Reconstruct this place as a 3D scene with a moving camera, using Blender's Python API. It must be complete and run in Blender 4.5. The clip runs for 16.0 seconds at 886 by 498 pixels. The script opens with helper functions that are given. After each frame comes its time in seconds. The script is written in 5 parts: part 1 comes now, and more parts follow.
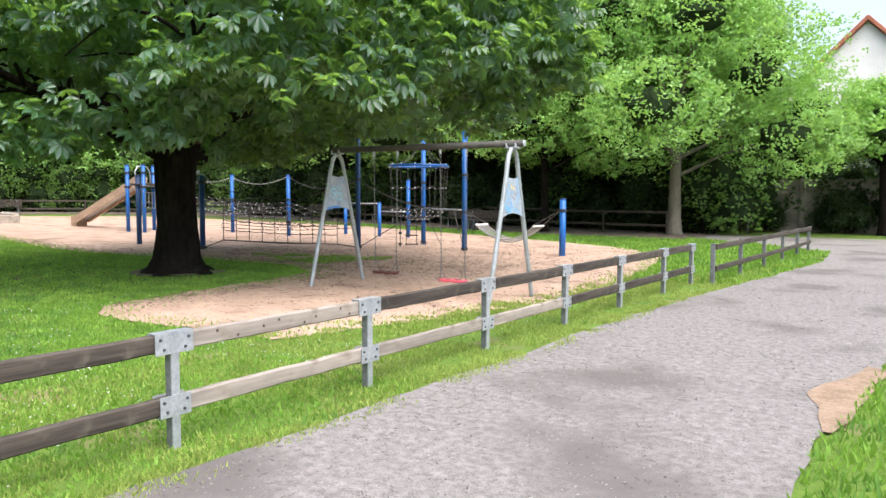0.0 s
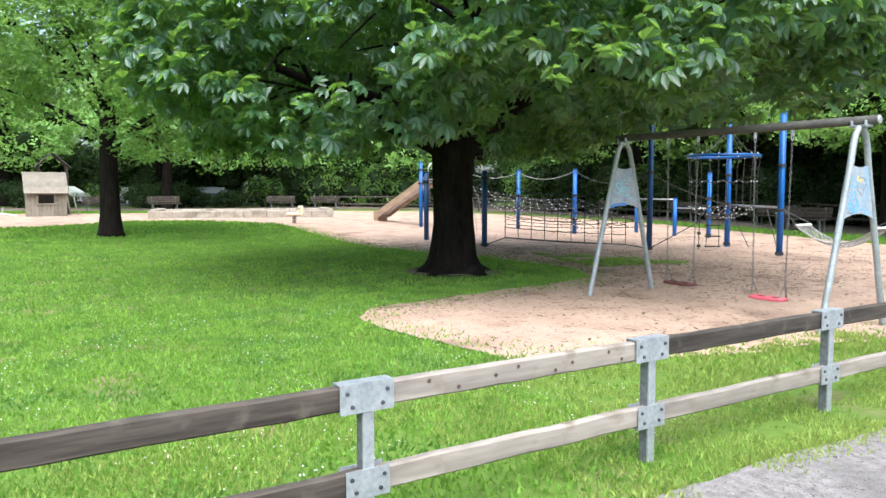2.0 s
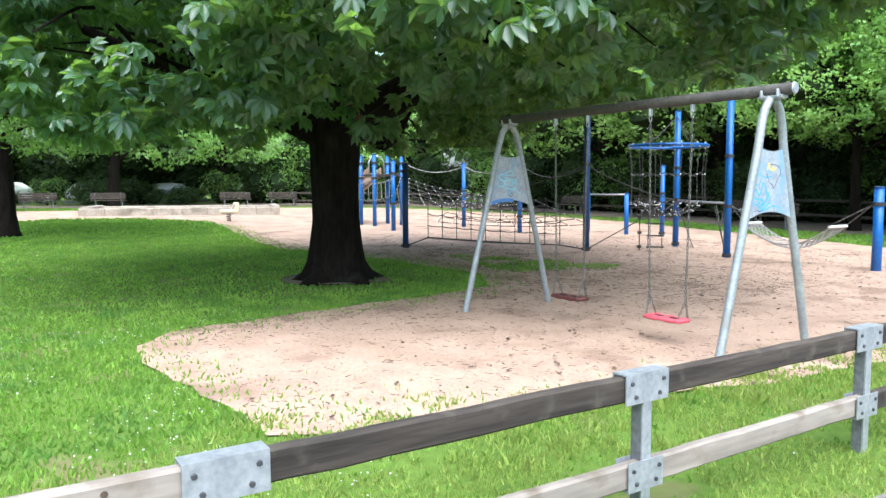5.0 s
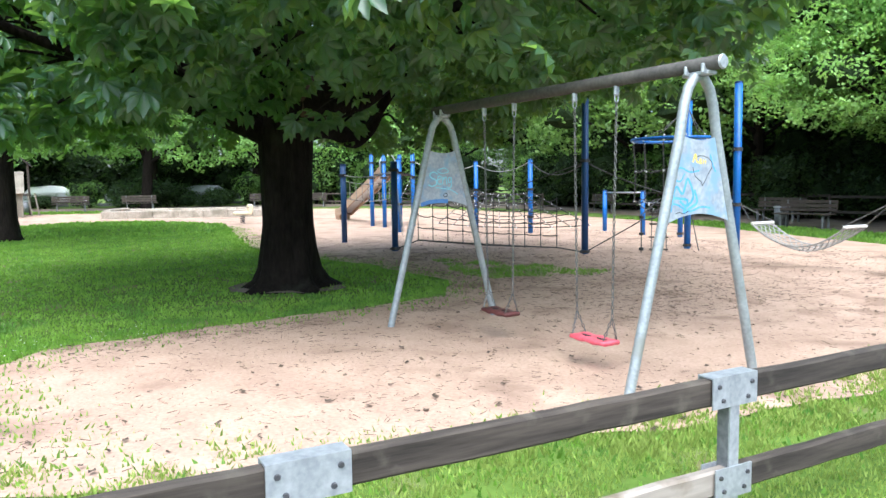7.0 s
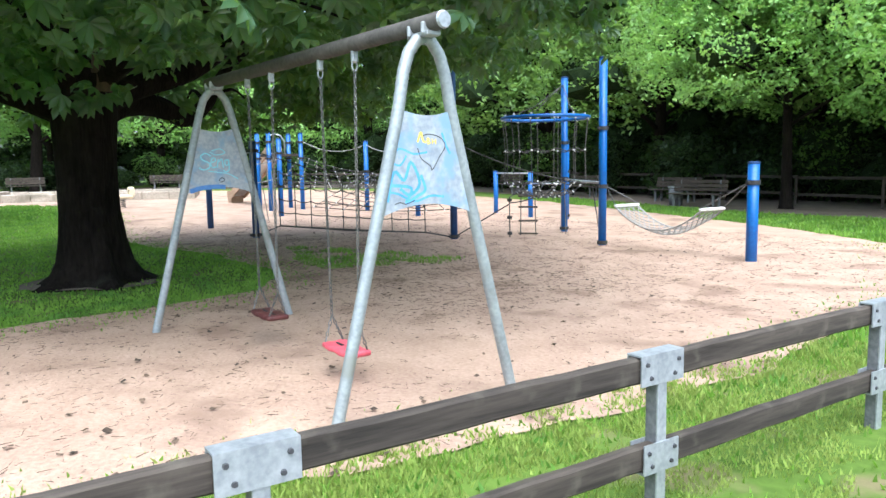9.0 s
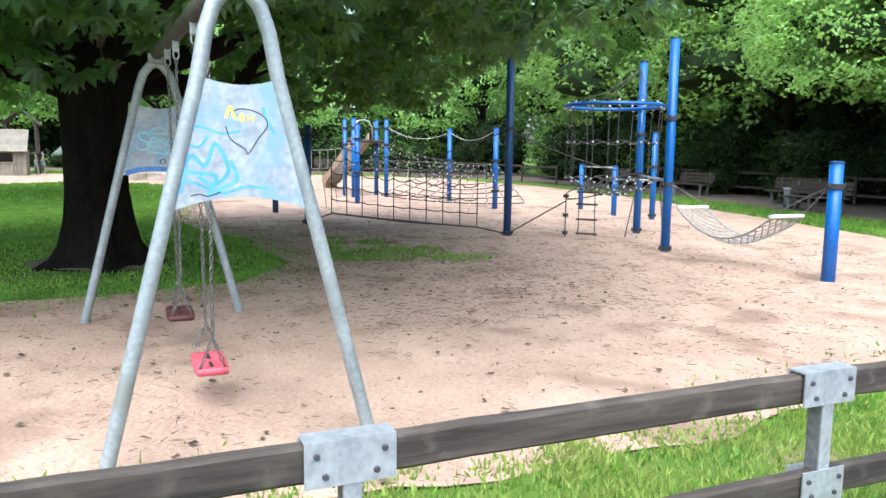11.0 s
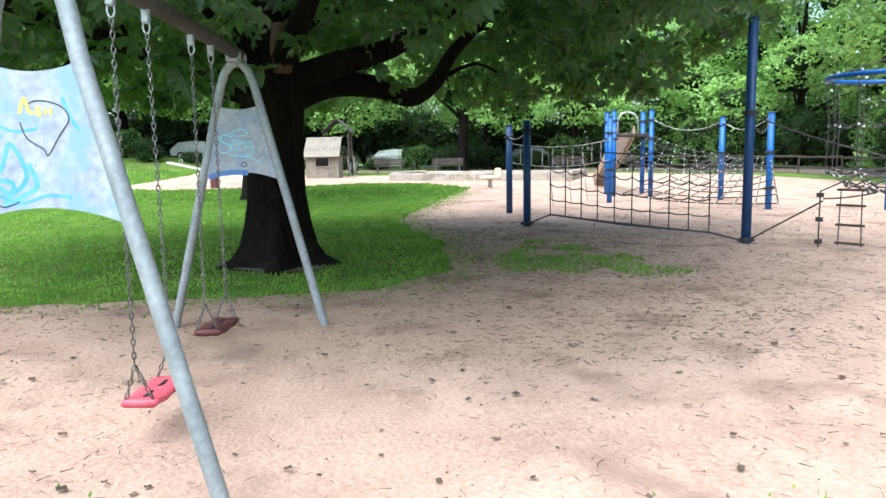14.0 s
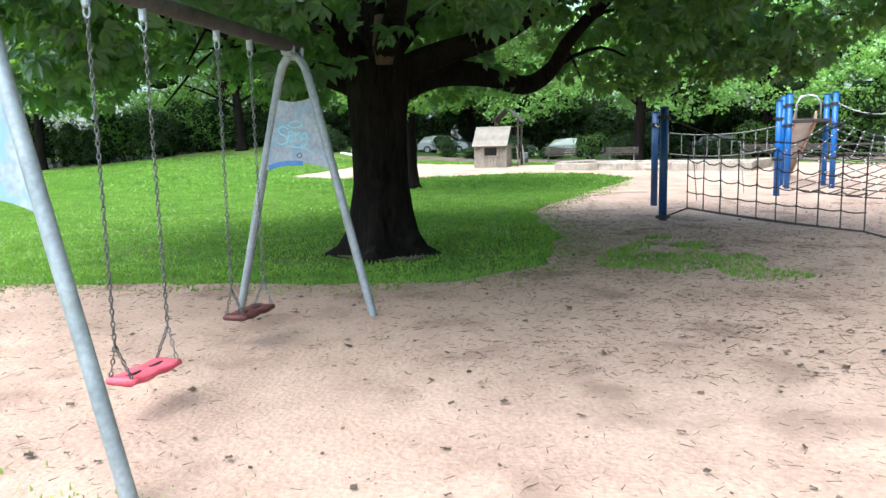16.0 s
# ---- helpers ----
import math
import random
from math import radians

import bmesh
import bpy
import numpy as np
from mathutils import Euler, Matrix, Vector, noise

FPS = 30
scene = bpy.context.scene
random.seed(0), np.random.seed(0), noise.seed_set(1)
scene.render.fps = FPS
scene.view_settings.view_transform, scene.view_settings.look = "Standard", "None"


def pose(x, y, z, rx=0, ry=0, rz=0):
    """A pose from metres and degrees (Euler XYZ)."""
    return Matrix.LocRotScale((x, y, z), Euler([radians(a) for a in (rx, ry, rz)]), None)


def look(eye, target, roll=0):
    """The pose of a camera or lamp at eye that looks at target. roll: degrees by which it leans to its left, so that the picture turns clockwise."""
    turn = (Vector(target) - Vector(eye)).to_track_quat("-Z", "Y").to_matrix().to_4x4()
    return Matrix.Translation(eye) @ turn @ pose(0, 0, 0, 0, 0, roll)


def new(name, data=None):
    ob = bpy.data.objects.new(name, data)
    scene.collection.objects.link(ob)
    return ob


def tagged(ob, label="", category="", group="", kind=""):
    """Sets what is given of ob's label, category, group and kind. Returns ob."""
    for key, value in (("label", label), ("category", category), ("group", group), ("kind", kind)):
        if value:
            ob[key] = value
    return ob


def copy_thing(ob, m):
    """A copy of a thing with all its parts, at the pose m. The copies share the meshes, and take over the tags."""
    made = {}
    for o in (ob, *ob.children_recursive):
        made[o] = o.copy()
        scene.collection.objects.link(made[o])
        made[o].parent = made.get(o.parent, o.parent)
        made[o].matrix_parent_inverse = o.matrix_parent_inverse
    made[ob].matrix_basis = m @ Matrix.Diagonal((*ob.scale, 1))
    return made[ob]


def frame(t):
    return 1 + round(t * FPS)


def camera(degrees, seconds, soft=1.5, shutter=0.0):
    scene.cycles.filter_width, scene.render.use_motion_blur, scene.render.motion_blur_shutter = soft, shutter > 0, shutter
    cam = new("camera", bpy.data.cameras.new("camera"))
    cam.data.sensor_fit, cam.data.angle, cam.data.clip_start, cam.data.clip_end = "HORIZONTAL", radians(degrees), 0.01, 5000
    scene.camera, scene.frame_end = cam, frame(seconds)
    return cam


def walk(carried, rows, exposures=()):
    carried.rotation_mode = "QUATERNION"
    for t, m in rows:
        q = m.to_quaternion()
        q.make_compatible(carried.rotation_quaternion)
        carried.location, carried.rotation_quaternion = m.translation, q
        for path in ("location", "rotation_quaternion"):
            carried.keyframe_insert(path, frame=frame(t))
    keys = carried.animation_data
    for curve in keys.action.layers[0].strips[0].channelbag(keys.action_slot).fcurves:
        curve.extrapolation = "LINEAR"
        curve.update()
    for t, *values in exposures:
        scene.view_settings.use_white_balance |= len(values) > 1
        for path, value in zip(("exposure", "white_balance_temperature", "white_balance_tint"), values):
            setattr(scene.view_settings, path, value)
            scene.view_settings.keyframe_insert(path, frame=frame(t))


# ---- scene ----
import collections
import itertools

cam = camera(62.4, 16.0, soft=1.5)
PATH = [
    (0, (-0.528, 0.59, 1.585), (-1.682, 2.217, 1.441), 0.2),
    (0.5, (-0.772, 0.931, 1.616), (-2.103, 2.417, 1.474), -0.1),
    (1, (-1.068, 1.178, 1.591), (-2.538, 2.526, 1.445), -0.1),
    (1.5, (-1.357, 1.481, 1.601), (-2.957, 2.672, 1.449), -0.2),
    (2, (-1.573, 1.872, 1.596), (-3.263, 2.929, 1.438), -0.1),
    (2.5, (-1.784, 2.201, 1.566), (-3.52, 3.181, 1.401), 0.1),
    (3, (-1.977, 2.585, 1.573), (-3.721, 3.548, 1.401), 0.2),
    (3.5, (-2.085, 3.092, 1.577), (-3.817, 4.077, 1.41), 0.1),
    (4, (-2.213, 3.56, 1.546), (-3.911, 4.602, 1.374), 0.0),
    (4.5, (-2.29, 4.067, 1.55), (-3.959, 5.158, 1.381), -0.0),
    (6.8, (-2.356, 6.14, 1.556), (-4.107, 7.091, 1.389), -1.0),
    (7, (-2.414, 6.35, 1.545), (-4.167, 7.299, 1.376), -0.8),
    (7.5, (-2.497, 6.785, 1.602), (-4.233, 7.764, 1.432), -0.6),
    (8, (-2.421, 7.235, 1.57), (-4.142, 8.237, 1.392), -0.8),
    (8.5, (-2.407, 7.673, 1.549), (-4.089, 8.736, 1.349), -1.2),
    (9, (-2.434, 8.198, 1.554), (-4.096, 9.287, 1.328), -1.0),
    (11.3, (-2.639, 10.399, 1.519), (-4.491, 11.105, 1.257), 0.9),
    (11.5, (-2.741, 10.566, 1.498), (-4.609, 11.228, 1.228), 0.9),
    (12, (-2.929, 10.925, 1.527), (-4.842, 11.442, 1.256), 0.3),
    (12.5, (-3.02, 11.283, 1.499), (-4.961, 11.678, 1.221), -0.2),
    (13, (-3.168, 11.626, 1.514), (-5.13, 11.895, 1.235), -0.3),
    (13.5, (-3.337, 11.959, 1.519), (-5.317, 12.05, 1.248), -0.8),
    (14, (-3.379, 12.353, 1.506), (-5.361, 12.285, 1.251), -1.0),
    (14.5, (-3.432, 12.728, 1.513), (-5.407, 12.53, 1.267), -1.3),
    (15, (-3.587, 12.997, 1.498), (-5.543, 12.664, 1.25), -1.4),
    (15.5, (-3.721, 13.246, 1.495), (-5.653, 12.796, 1.243), -1.4),
    (16, (-3.794, 13.539, 1.492), (-5.691, 12.967, 1.218), -1.3),
]
walk(cam, [(t, look(eye, target, roll)) for t, eye, target, roll in PATH], [(0, 1.45, 6400, 11), (2, 1.55, 6000, 6), (4, 1.6, 5800, 5), (9, 1.6, 5700, 4), (12, 1.6, 5750, 6), (16, 1.75, 5650, 4)])

# ---- light: a bright overcast sky ----
SUN_EL, SUN_AZ = radians(60), radians(115)
world = bpy.data.worlds.new("sky")
scene.world = world
world.use_nodes = True
wn = world.node_tree
sky = wn.nodes.new("ShaderNodeTexSky")
sky.sky_type, sky.sun_disc, sky.sun_elevation, sky.sun_rotation = "NISHITA", False, SUN_EL, SUN_AZ
sky.air_density, sky.dust_density, sky.ozone_density = 1.0, 4.0, 1.0
hs = wn.nodes.new("ShaderNodeHueSaturation")
hs.inputs["Saturation"].default_value = 0.75
wn.links.new(sky.outputs[0], hs.inputs["Color"])
wn.links.new(hs.outputs[0], wn.nodes["Background"].inputs[0])
wn.nodes["Background"].inputs[1].default_value = 0.14
sun = new("sun", bpy.data.lights.new("sun", "SUN"))
sun.data.energy, sun.data.angle, sun.data.color = 1.75, radians(75), (1.0, 0.97, 0.93)
sun.matrix_world = look((0, 0, 30), Vector((0, 0, 30)) - Vector((math.sin(SUN_AZ) * math.cos(SUN_EL), math.cos(SUN_AZ) * math.cos(SUN_EL), math.sin(SUN_EL))))

rng = np.random.default_rng(7)


# ---- materials ----
def material(name, c1, c2, rough=0.8, metal=0.0, scale=8.0, fine=60.0, bump=0.3, dist=0.01, island=0.0, translucent=None, spec=0.5, stretch=(1, 1, 1), c3=None, c3_at=0.62, blob=1.2, obj=0.0):
    m = bpy.data.materials.new(name)
    m.use_nodes = True
    n, l = m.node_tree.nodes, m.node_tree.links
    bsdf, out = n["Principled BSDF"], n["Material Output"]
    geo, tc = n.new("ShaderNodeNewGeometry"), n.new("ShaderNodeTexCoord")
    mp = n.new("ShaderNodeMapping")
    mp.inputs["Scale"].default_value = stretch
    l.new(tc.outputs["Object"], mp.inputs[0])
    big, small = n.new("ShaderNodeTexNoise"), n.new("ShaderNodeTexNoise")
    big.inputs["Scale"].default_value, small.inputs["Scale"].default_value = scale, fine
    big.inputs["Detail"].default_value, small.inputs["Detail"].default_value = 5, 4
    l.new(mp.outputs[0], big.inputs[0])
    l.new(mp.outputs[0], small.inputs[0])
    add = n.new("ShaderNodeMath")
    add.operation = "ADD"
    half = n.new("ShaderNodeMath")
    half.operation = "MULTIPLY"
    half.inputs[1].default_value = 0.5
    l.new(big.outputs[0], add.inputs[0])
    l.new(small.outputs[0], add.inputs[1])
    l.new(add.outputs[0], half.inputs[0])
    ramp = n.new("ShaderNodeValToRGB")
    ramp.color_ramp.elements[0].position, ramp.color_ramp.elements[1].position = 0.36, 0.64
    ramp.color_ramp.elements[0].color, ramp.color_ramp.elements[1].color = (*c1, 1), (*c2, 1)
    l.new(half.outputs[0], ramp.inputs[0])
    col = ramp.outputs[0]
    if c3:
        pn = n.new("ShaderNodeTexNoise")
        pn.inputs["Scale"].default_value, pn.inputs["Detail"].default_value = blob, 6
        l.new(tc.outputs["Object"], pn.inputs[0])
        pr = n.new("ShaderNodeValToRGB")
        pr.color_ramp.elements[0].position, pr.color_ramp.elements[1].position = c3_at - 0.06, c3_at + 0.06
        l.new(pn.outputs[0], pr.inputs[0])
        mx = n.new("ShaderNodeMix")
        mx.data_type = "RGBA"
        l.new(pr.outputs[0], mx.inputs[0])
        l.new(col, mx.inputs[6])
        mx.inputs[7].default_value = (*c3, 1)
        col = mx.outputs[2]
    if island or obj:
        hsv, mr = n.new("ShaderNodeHueSaturation"), n.new("ShaderNodeMapRange")
        if island:
            src, amount = geo.outputs["Random Per Island"], island
        else:
            src, amount = n.new("ShaderNodeObjectInfo").outputs["Random"], obj
        l.new(src, mr.inputs[0])
        mr.inputs[3].default_value, mr.inputs[4].default_value = 1 - amount, 1 + amount
        l.new(mr.outputs[0], hsv.inputs["Value"])
        l.new(col, hsv.inputs["Color"])
        col = hsv.outputs[0]
    l.new(col, bsdf.inputs["Base Color"])
    bsdf.inputs["Roughness"].default_value, bsdf.inputs["Metallic"].default_value = rough, metal
    bsdf.inputs["Specular IOR Level"].default_value = spec
    if bump:
        b = n.new("ShaderNodeBump")
        b.inputs["Strength"].default_value, b.inputs["Distance"].default_value = bump, dist
        l.new(half.outputs[0], b.inputs["Height"])
        l.new(b.outputs[0], bsdf.inputs["Normal"])
    if translucent:
        tr, ms = n.new("ShaderNodeBsdfTranslucent"), n.new("ShaderNodeMixShader")
        tr.inputs[0].default_value = (*translucent, 1)
        ms.inputs[0].default_value = 0.42
        l.new(bsdf.outputs[0], ms.inputs[1])
        l.new(tr.outputs[0], ms.inputs[2])
        l.new(ms.outputs[0], out.inputs[0])
    return m


GRASS = material("grass_soil", (0.0738, 0.125, 0.0221), (0.125, 0.199, 0.0369), 0.9, scale=0.8, fine=14, bump=0.6, dist=0.03, c3=(0.18, 0.16, 0.08), c3_at=0.63, blob=1.3, spec=0.1)
BLADE = material("grass_blade", (0.125, 0.26, 0.035), (0.26, 0.42, 0.075), 0.6, scale=0.7, fine=5, bump=0, island=0.35, c3=(0.10, 0.215, 0.045), c3_at=0.56, blob=1.6, translucent=(0.24, 0.42, 0.04), spec=0.25)
DRYBLADE = material("dry_grass_blade", (0.21, 0.32, 0.06), (0.37, 0.46, 0.12), 0.7, scale=0.5, fine=6, bump=0, island=0.3, translucent=(0.35, 0.4, 0.1), spec=0.2)
SAND = material("sand", (0.335, 0.23, 0.175), (0.48, 0.345, 0.265), 0.95, scale=1.6, fine=30, bump=0.9, dist=0.03, c3=(0.27, 0.185, 0.14), c3_at=0.60, blob=1.1, spec=0.1)
GRAVEL = material("gravel", (0.12, 0.109, 0.103), (0.28, 0.26, 0.25), 0.9, scale=14, fine=90, bump=0.7, dist=0.015, c3=(0.125, 0.113, 0.107), c3_at=0.58, blob=0.55, spec=0.25)
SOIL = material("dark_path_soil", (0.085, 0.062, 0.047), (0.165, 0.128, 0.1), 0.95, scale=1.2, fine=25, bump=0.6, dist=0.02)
TANSOIL = material("tan_soil", (0.19, 0.135, 0.095), (0.32, 0.235, 0.17), 0.95, scale=5, fine=40, bump=0.7, dist=0.015, spec=0.1)
DEBRIS = material("debris", (0.028, 0.018, 0.012), (0.15, 0.10, 0.066), 0.9, scale=4, fine=30, bump=0, island=0.5)
PEBBLE = material("pebble", (0.06, 0.0575, 0.055), (0.25, 0.24, 0.23), 0.85, scale=2, fine=8, bump=0.2, island=0.4)
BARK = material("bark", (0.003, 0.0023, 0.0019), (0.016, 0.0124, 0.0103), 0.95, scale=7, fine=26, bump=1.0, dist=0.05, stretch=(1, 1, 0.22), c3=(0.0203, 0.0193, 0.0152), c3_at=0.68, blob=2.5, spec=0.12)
BARKBARE = material("bare_bark", (0.072, 0.045, 0.036), (0.12, 0.078, 0.06), 0.9, scale=5, fine=22, bump=0.6, dist=0.02, stretch=(1, 1, 0.3))
BARKPALE = material("pale_bark", (0.096, 0.084, 0.066), (0.18, 0.162, 0.132), 0.9, scale=4, fine=18, bump=0.8, dist=0.03, stretch=(1, 1, 0.3))
LEAF = material("chestnut_leaf", (0.03, 0.075, 0.052), (0.07, 0.142, 0.098), 0.34, scale=0.8, fine=9, bump=0, island=0.35, translucent=(0.32, 0.56, 0.07), spec=0.8)
LEAFB = material("bright_leaf", (0.16, 0.32, 0.085), (0.34, 0.52, 0.19), 0.5, scale=0.5, fine=7, bump=0, island=0.28, translucent=(0.44, 0.7, 0.14), spec=0.4)
LEAFM = material("wood_leaf", (0.075, 0.15, 0.04), (0.155, 0.26, 0.072), 0.5, scale=0.5, fine=7, bump=0, island=0.4, translucent=(0.3, 0.5, 0.09), spec=0.4)
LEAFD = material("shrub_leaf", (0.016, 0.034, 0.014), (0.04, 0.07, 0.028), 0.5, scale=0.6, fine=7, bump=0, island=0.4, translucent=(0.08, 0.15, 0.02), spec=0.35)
# near-black green of the added cores, painting shade deep in crowns and shrubs
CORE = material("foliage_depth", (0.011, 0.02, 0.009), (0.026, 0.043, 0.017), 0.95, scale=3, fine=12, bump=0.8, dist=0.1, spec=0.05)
RAIL = material("weathered_rail", (0.016, 0.0115, 0.0085), (0.068, 0.054, 0.043), 0.85, scale=9, fine=60, bump=0.8, dist=0.006, stretch=(1, 0.07, 1), c3=(0.08, 0.068, 0.053), c3_at=0.63, blob=6, obj=0.18)
RAILNEW = material("pale_rail", (0.17, 0.145, 0.125), (0.32, 0.28, 0.24), 0.85, scale=5, fine=28, bump=0.4, dist=0.005, stretch=(1, 0.12, 1), c3=(0.16, 0.128, 0.096), c3_at=0.62, blob=4, obj=0.12)
KNOT = material("knot", (0.05, 0.035, 0.025), (0.1, 0.07, 0.05), 0.9, bump=0.2)
ZINC = material("galvanised_steel", (0.288, 0.312, 0.336), (0.464, 0.488, 0.512), 0.5, 0.55, scale=9, fine=40, bump=0.12, dist=0.003)
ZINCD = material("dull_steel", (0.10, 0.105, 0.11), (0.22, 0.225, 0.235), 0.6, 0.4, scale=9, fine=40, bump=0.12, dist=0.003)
BOLT = material("bolt", (0.05, 0.05, 0.055), (0.12, 0.12, 0.13), 0.5, 0.7, bump=0)
TUBE = material("swing_tube", (0.23, 0.257, 0.272), (0.359, 0.39, 0.406), 0.5, 0.35, scale=5, fine=35, bump=0.1, dist=0.003, c3=(0.253, 0.267, 0.253), c3_at=0.62, blob=4)
BEAM = material("dark_beam", (0.045, 0.042, 0.039), (0.096, 0.09, 0.081), 0.75, 0.2, scale=5, fine=30, bump=0.2, dist=0.004)
PANEL = material("swing_panel", (0.215, 0.25, 0.3), (0.38, 0.408, 0.445), 0.5, 0.0, scale=7, fine=32, bump=0.05, dist=0.002, c3=(0.2, 0.315, 0.44), c3_at=0.56, blob=6)
SPRAYB = material("blue_spray", (0.06, 0.27, 0.55), (0.14, 0.38, 0.62), 0.6, scale=6, fine=20, bump=0)
SPRAYT = material("teal_spray", (0.16, 0.5, 0.6), (0.3, 0.62, 0.7), 0.6, scale=6, fine=20, bump=0)
SPRAYD = material("dark_blue_spray", (0.05, 0.14, 0.4), (0.1, 0.25, 0.55), 0.6, scale=6, fine=20, bump=0)
SPRAYY = material("yellow_spray", (0.75, 0.5, 0.05), (0.85, 0.62, 0.12), 0.6, scale=6, fine=20, bump=0)
MARKER = material("black_marker", (0.02, 0.02, 0.02), (0.05, 0.05, 0.05), 0.7, bump=0)
CHAIN = material("chain_steel", (0.09, 0.088, 0.085), (0.24, 0.235, 0.228), 0.45, 0.75, scale=20, fine=80, bump=0)
REDSEAT = material("red_rubber", (0.56, 0.07, 0.10), (0.68, 0.12, 0.16), 0.55, scale=8, fine=40, bump=0.1, dist=0.003)
DARKSEAT = material("maroon_rubber", (0.066, 0.015, 0.015), (0.11, 0.033, 0.03), 0.6, scale=8, fine=40, bump=0.1, dist=0.003)
BLUE = material("blue_paint", (0.004, 0.075, 0.30), (0.008, 0.125, 0.43), 0.42, scale=3, fine=20, bump=0.05, dist=0.002)
BLUECAP = material("dark_cap", (0.008, 0.03, 0.10), (0.015, 0.05, 0.16), 0.5, bump=0)
NAVY = material("dark_blue_paint", (0.006, 0.036, 0.12), (0.011, 0.06, 0.19), 0.45, scale=3, fine=20, bump=0.05, dist=0.002)
BLACK = material("black_rubber", (0.012, 0.012, 0.013), (0.035, 0.035, 0.037), 0.7, bump=0.1)
ROPE = material("dark_rope", (0.03, 0.028, 0.028), (0.09, 0.085, 0.08), 0.9, scale=20, fine=90, bump=0.3)
ROPEG = material("grey_rope", (0.22, 0.21, 0.2), (0.4, 0.39, 0.37), 0.9, scale=20, fine=90, bump=0.3)
CLIP = material("pale_clip", (0.55, 0.55, 0.55), (0.75, 0.75, 0.75), 0.4, 0.2, bump=0)
WHITEBAR = material("white_bar", (0.62, 0.60, 0.57), (0.78, 0.77, 0.74), 0.6, scale=5, fine=30, bump=0.1)
TANWOOD = material("slide_wood", (0.30, 0.20, 0.135), (0.48, 0.35, 0.25), 0.7, scale=3, fine=20, bump=0.2, stretch=(0.3, 1, 1))
STEEL = material("slide_steel", (0.45, 0.46, 0.47), (0.62, 0.63, 0.64), 0.35, 0.8, scale=3, fine=20, bump=0.05)
STONE = material("kerb_stone", (0.24, 0.2, 0.16), (0.4, 0.352, 0.296), 0.9, scale=2, fine=16, bump=0.4, c3=(0.2, 0.176, 0.136), c3_at=0.6, blob=1.5, obj=0.1)
BENCH = material("bench_wood", (0.0288, 0.0216, 0.0168), (0.072, 0.0552, 0.0432), 0.85, scale=4, fine=22, bump=0.3, stretch=(1, 0.15, 1), obj=0.15)
HOUSEW = material("playhouse_wood", (0.153, 0.13, 0.099), (0.234, 0.207, 0.166), 0.85, scale=3, fine=18, bump=0.3, obj=0.12)
DARKROOF = material("dark_roof", (0.03, 0.025, 0.024), (0.07, 0.06, 0.055), 0.9, bump=0.3)
CREAM = material("cream_paint", (0.62, 0.52, 0.36), (0.74, 0.64, 0.46), 0.5, bump=0.05)
CONC = material("old_concrete", (0.154, 0.14, 0.115), (0.28, 0.252, 0.21), 0.95, scale=1.5, fine=12, bump=0.4, c3=(0.119, 0.119, 0.084), c3_at=0.56, blob=0.9)
RENDERW = material("white_render", (0.66, 0.64, 0.62), (0.78, 0.77, 0.75), 0.9, scale=1, fine=10, bump=0.1)
ROOFT = material("roof_tile", (0.30, 0.10, 0.06), (0.45, 0.17, 0.10), 0.85, scale=2, fine=14, bump=0.3)
CARPAINT = [material(nm, c, c, 0.3, 0.5, bump=0) for nm, c in (("silver_paint", (0.5, 0.52, 0.54)), ("white_paint", (0.75, 0.76, 0.78)), ("grey_paint", (0.2, 0.21, 0.23)))]
GLASS = material("car_glass", (0.03, 0.035, 0.04), (0.05, 0.055, 0.06), 0.08, bump=0, spec=0.8)
SIGNW = material("sign_face", (0.7, 0.7, 0.7), (0.8, 0.8, 0.8), 0.5, bump=0)
ASPHALT = material("asphalt", (0.04, 0.04, 0.042), (0.075, 0.075, 0.078), 0.9, scale=2, fine=30, bump=0.4)


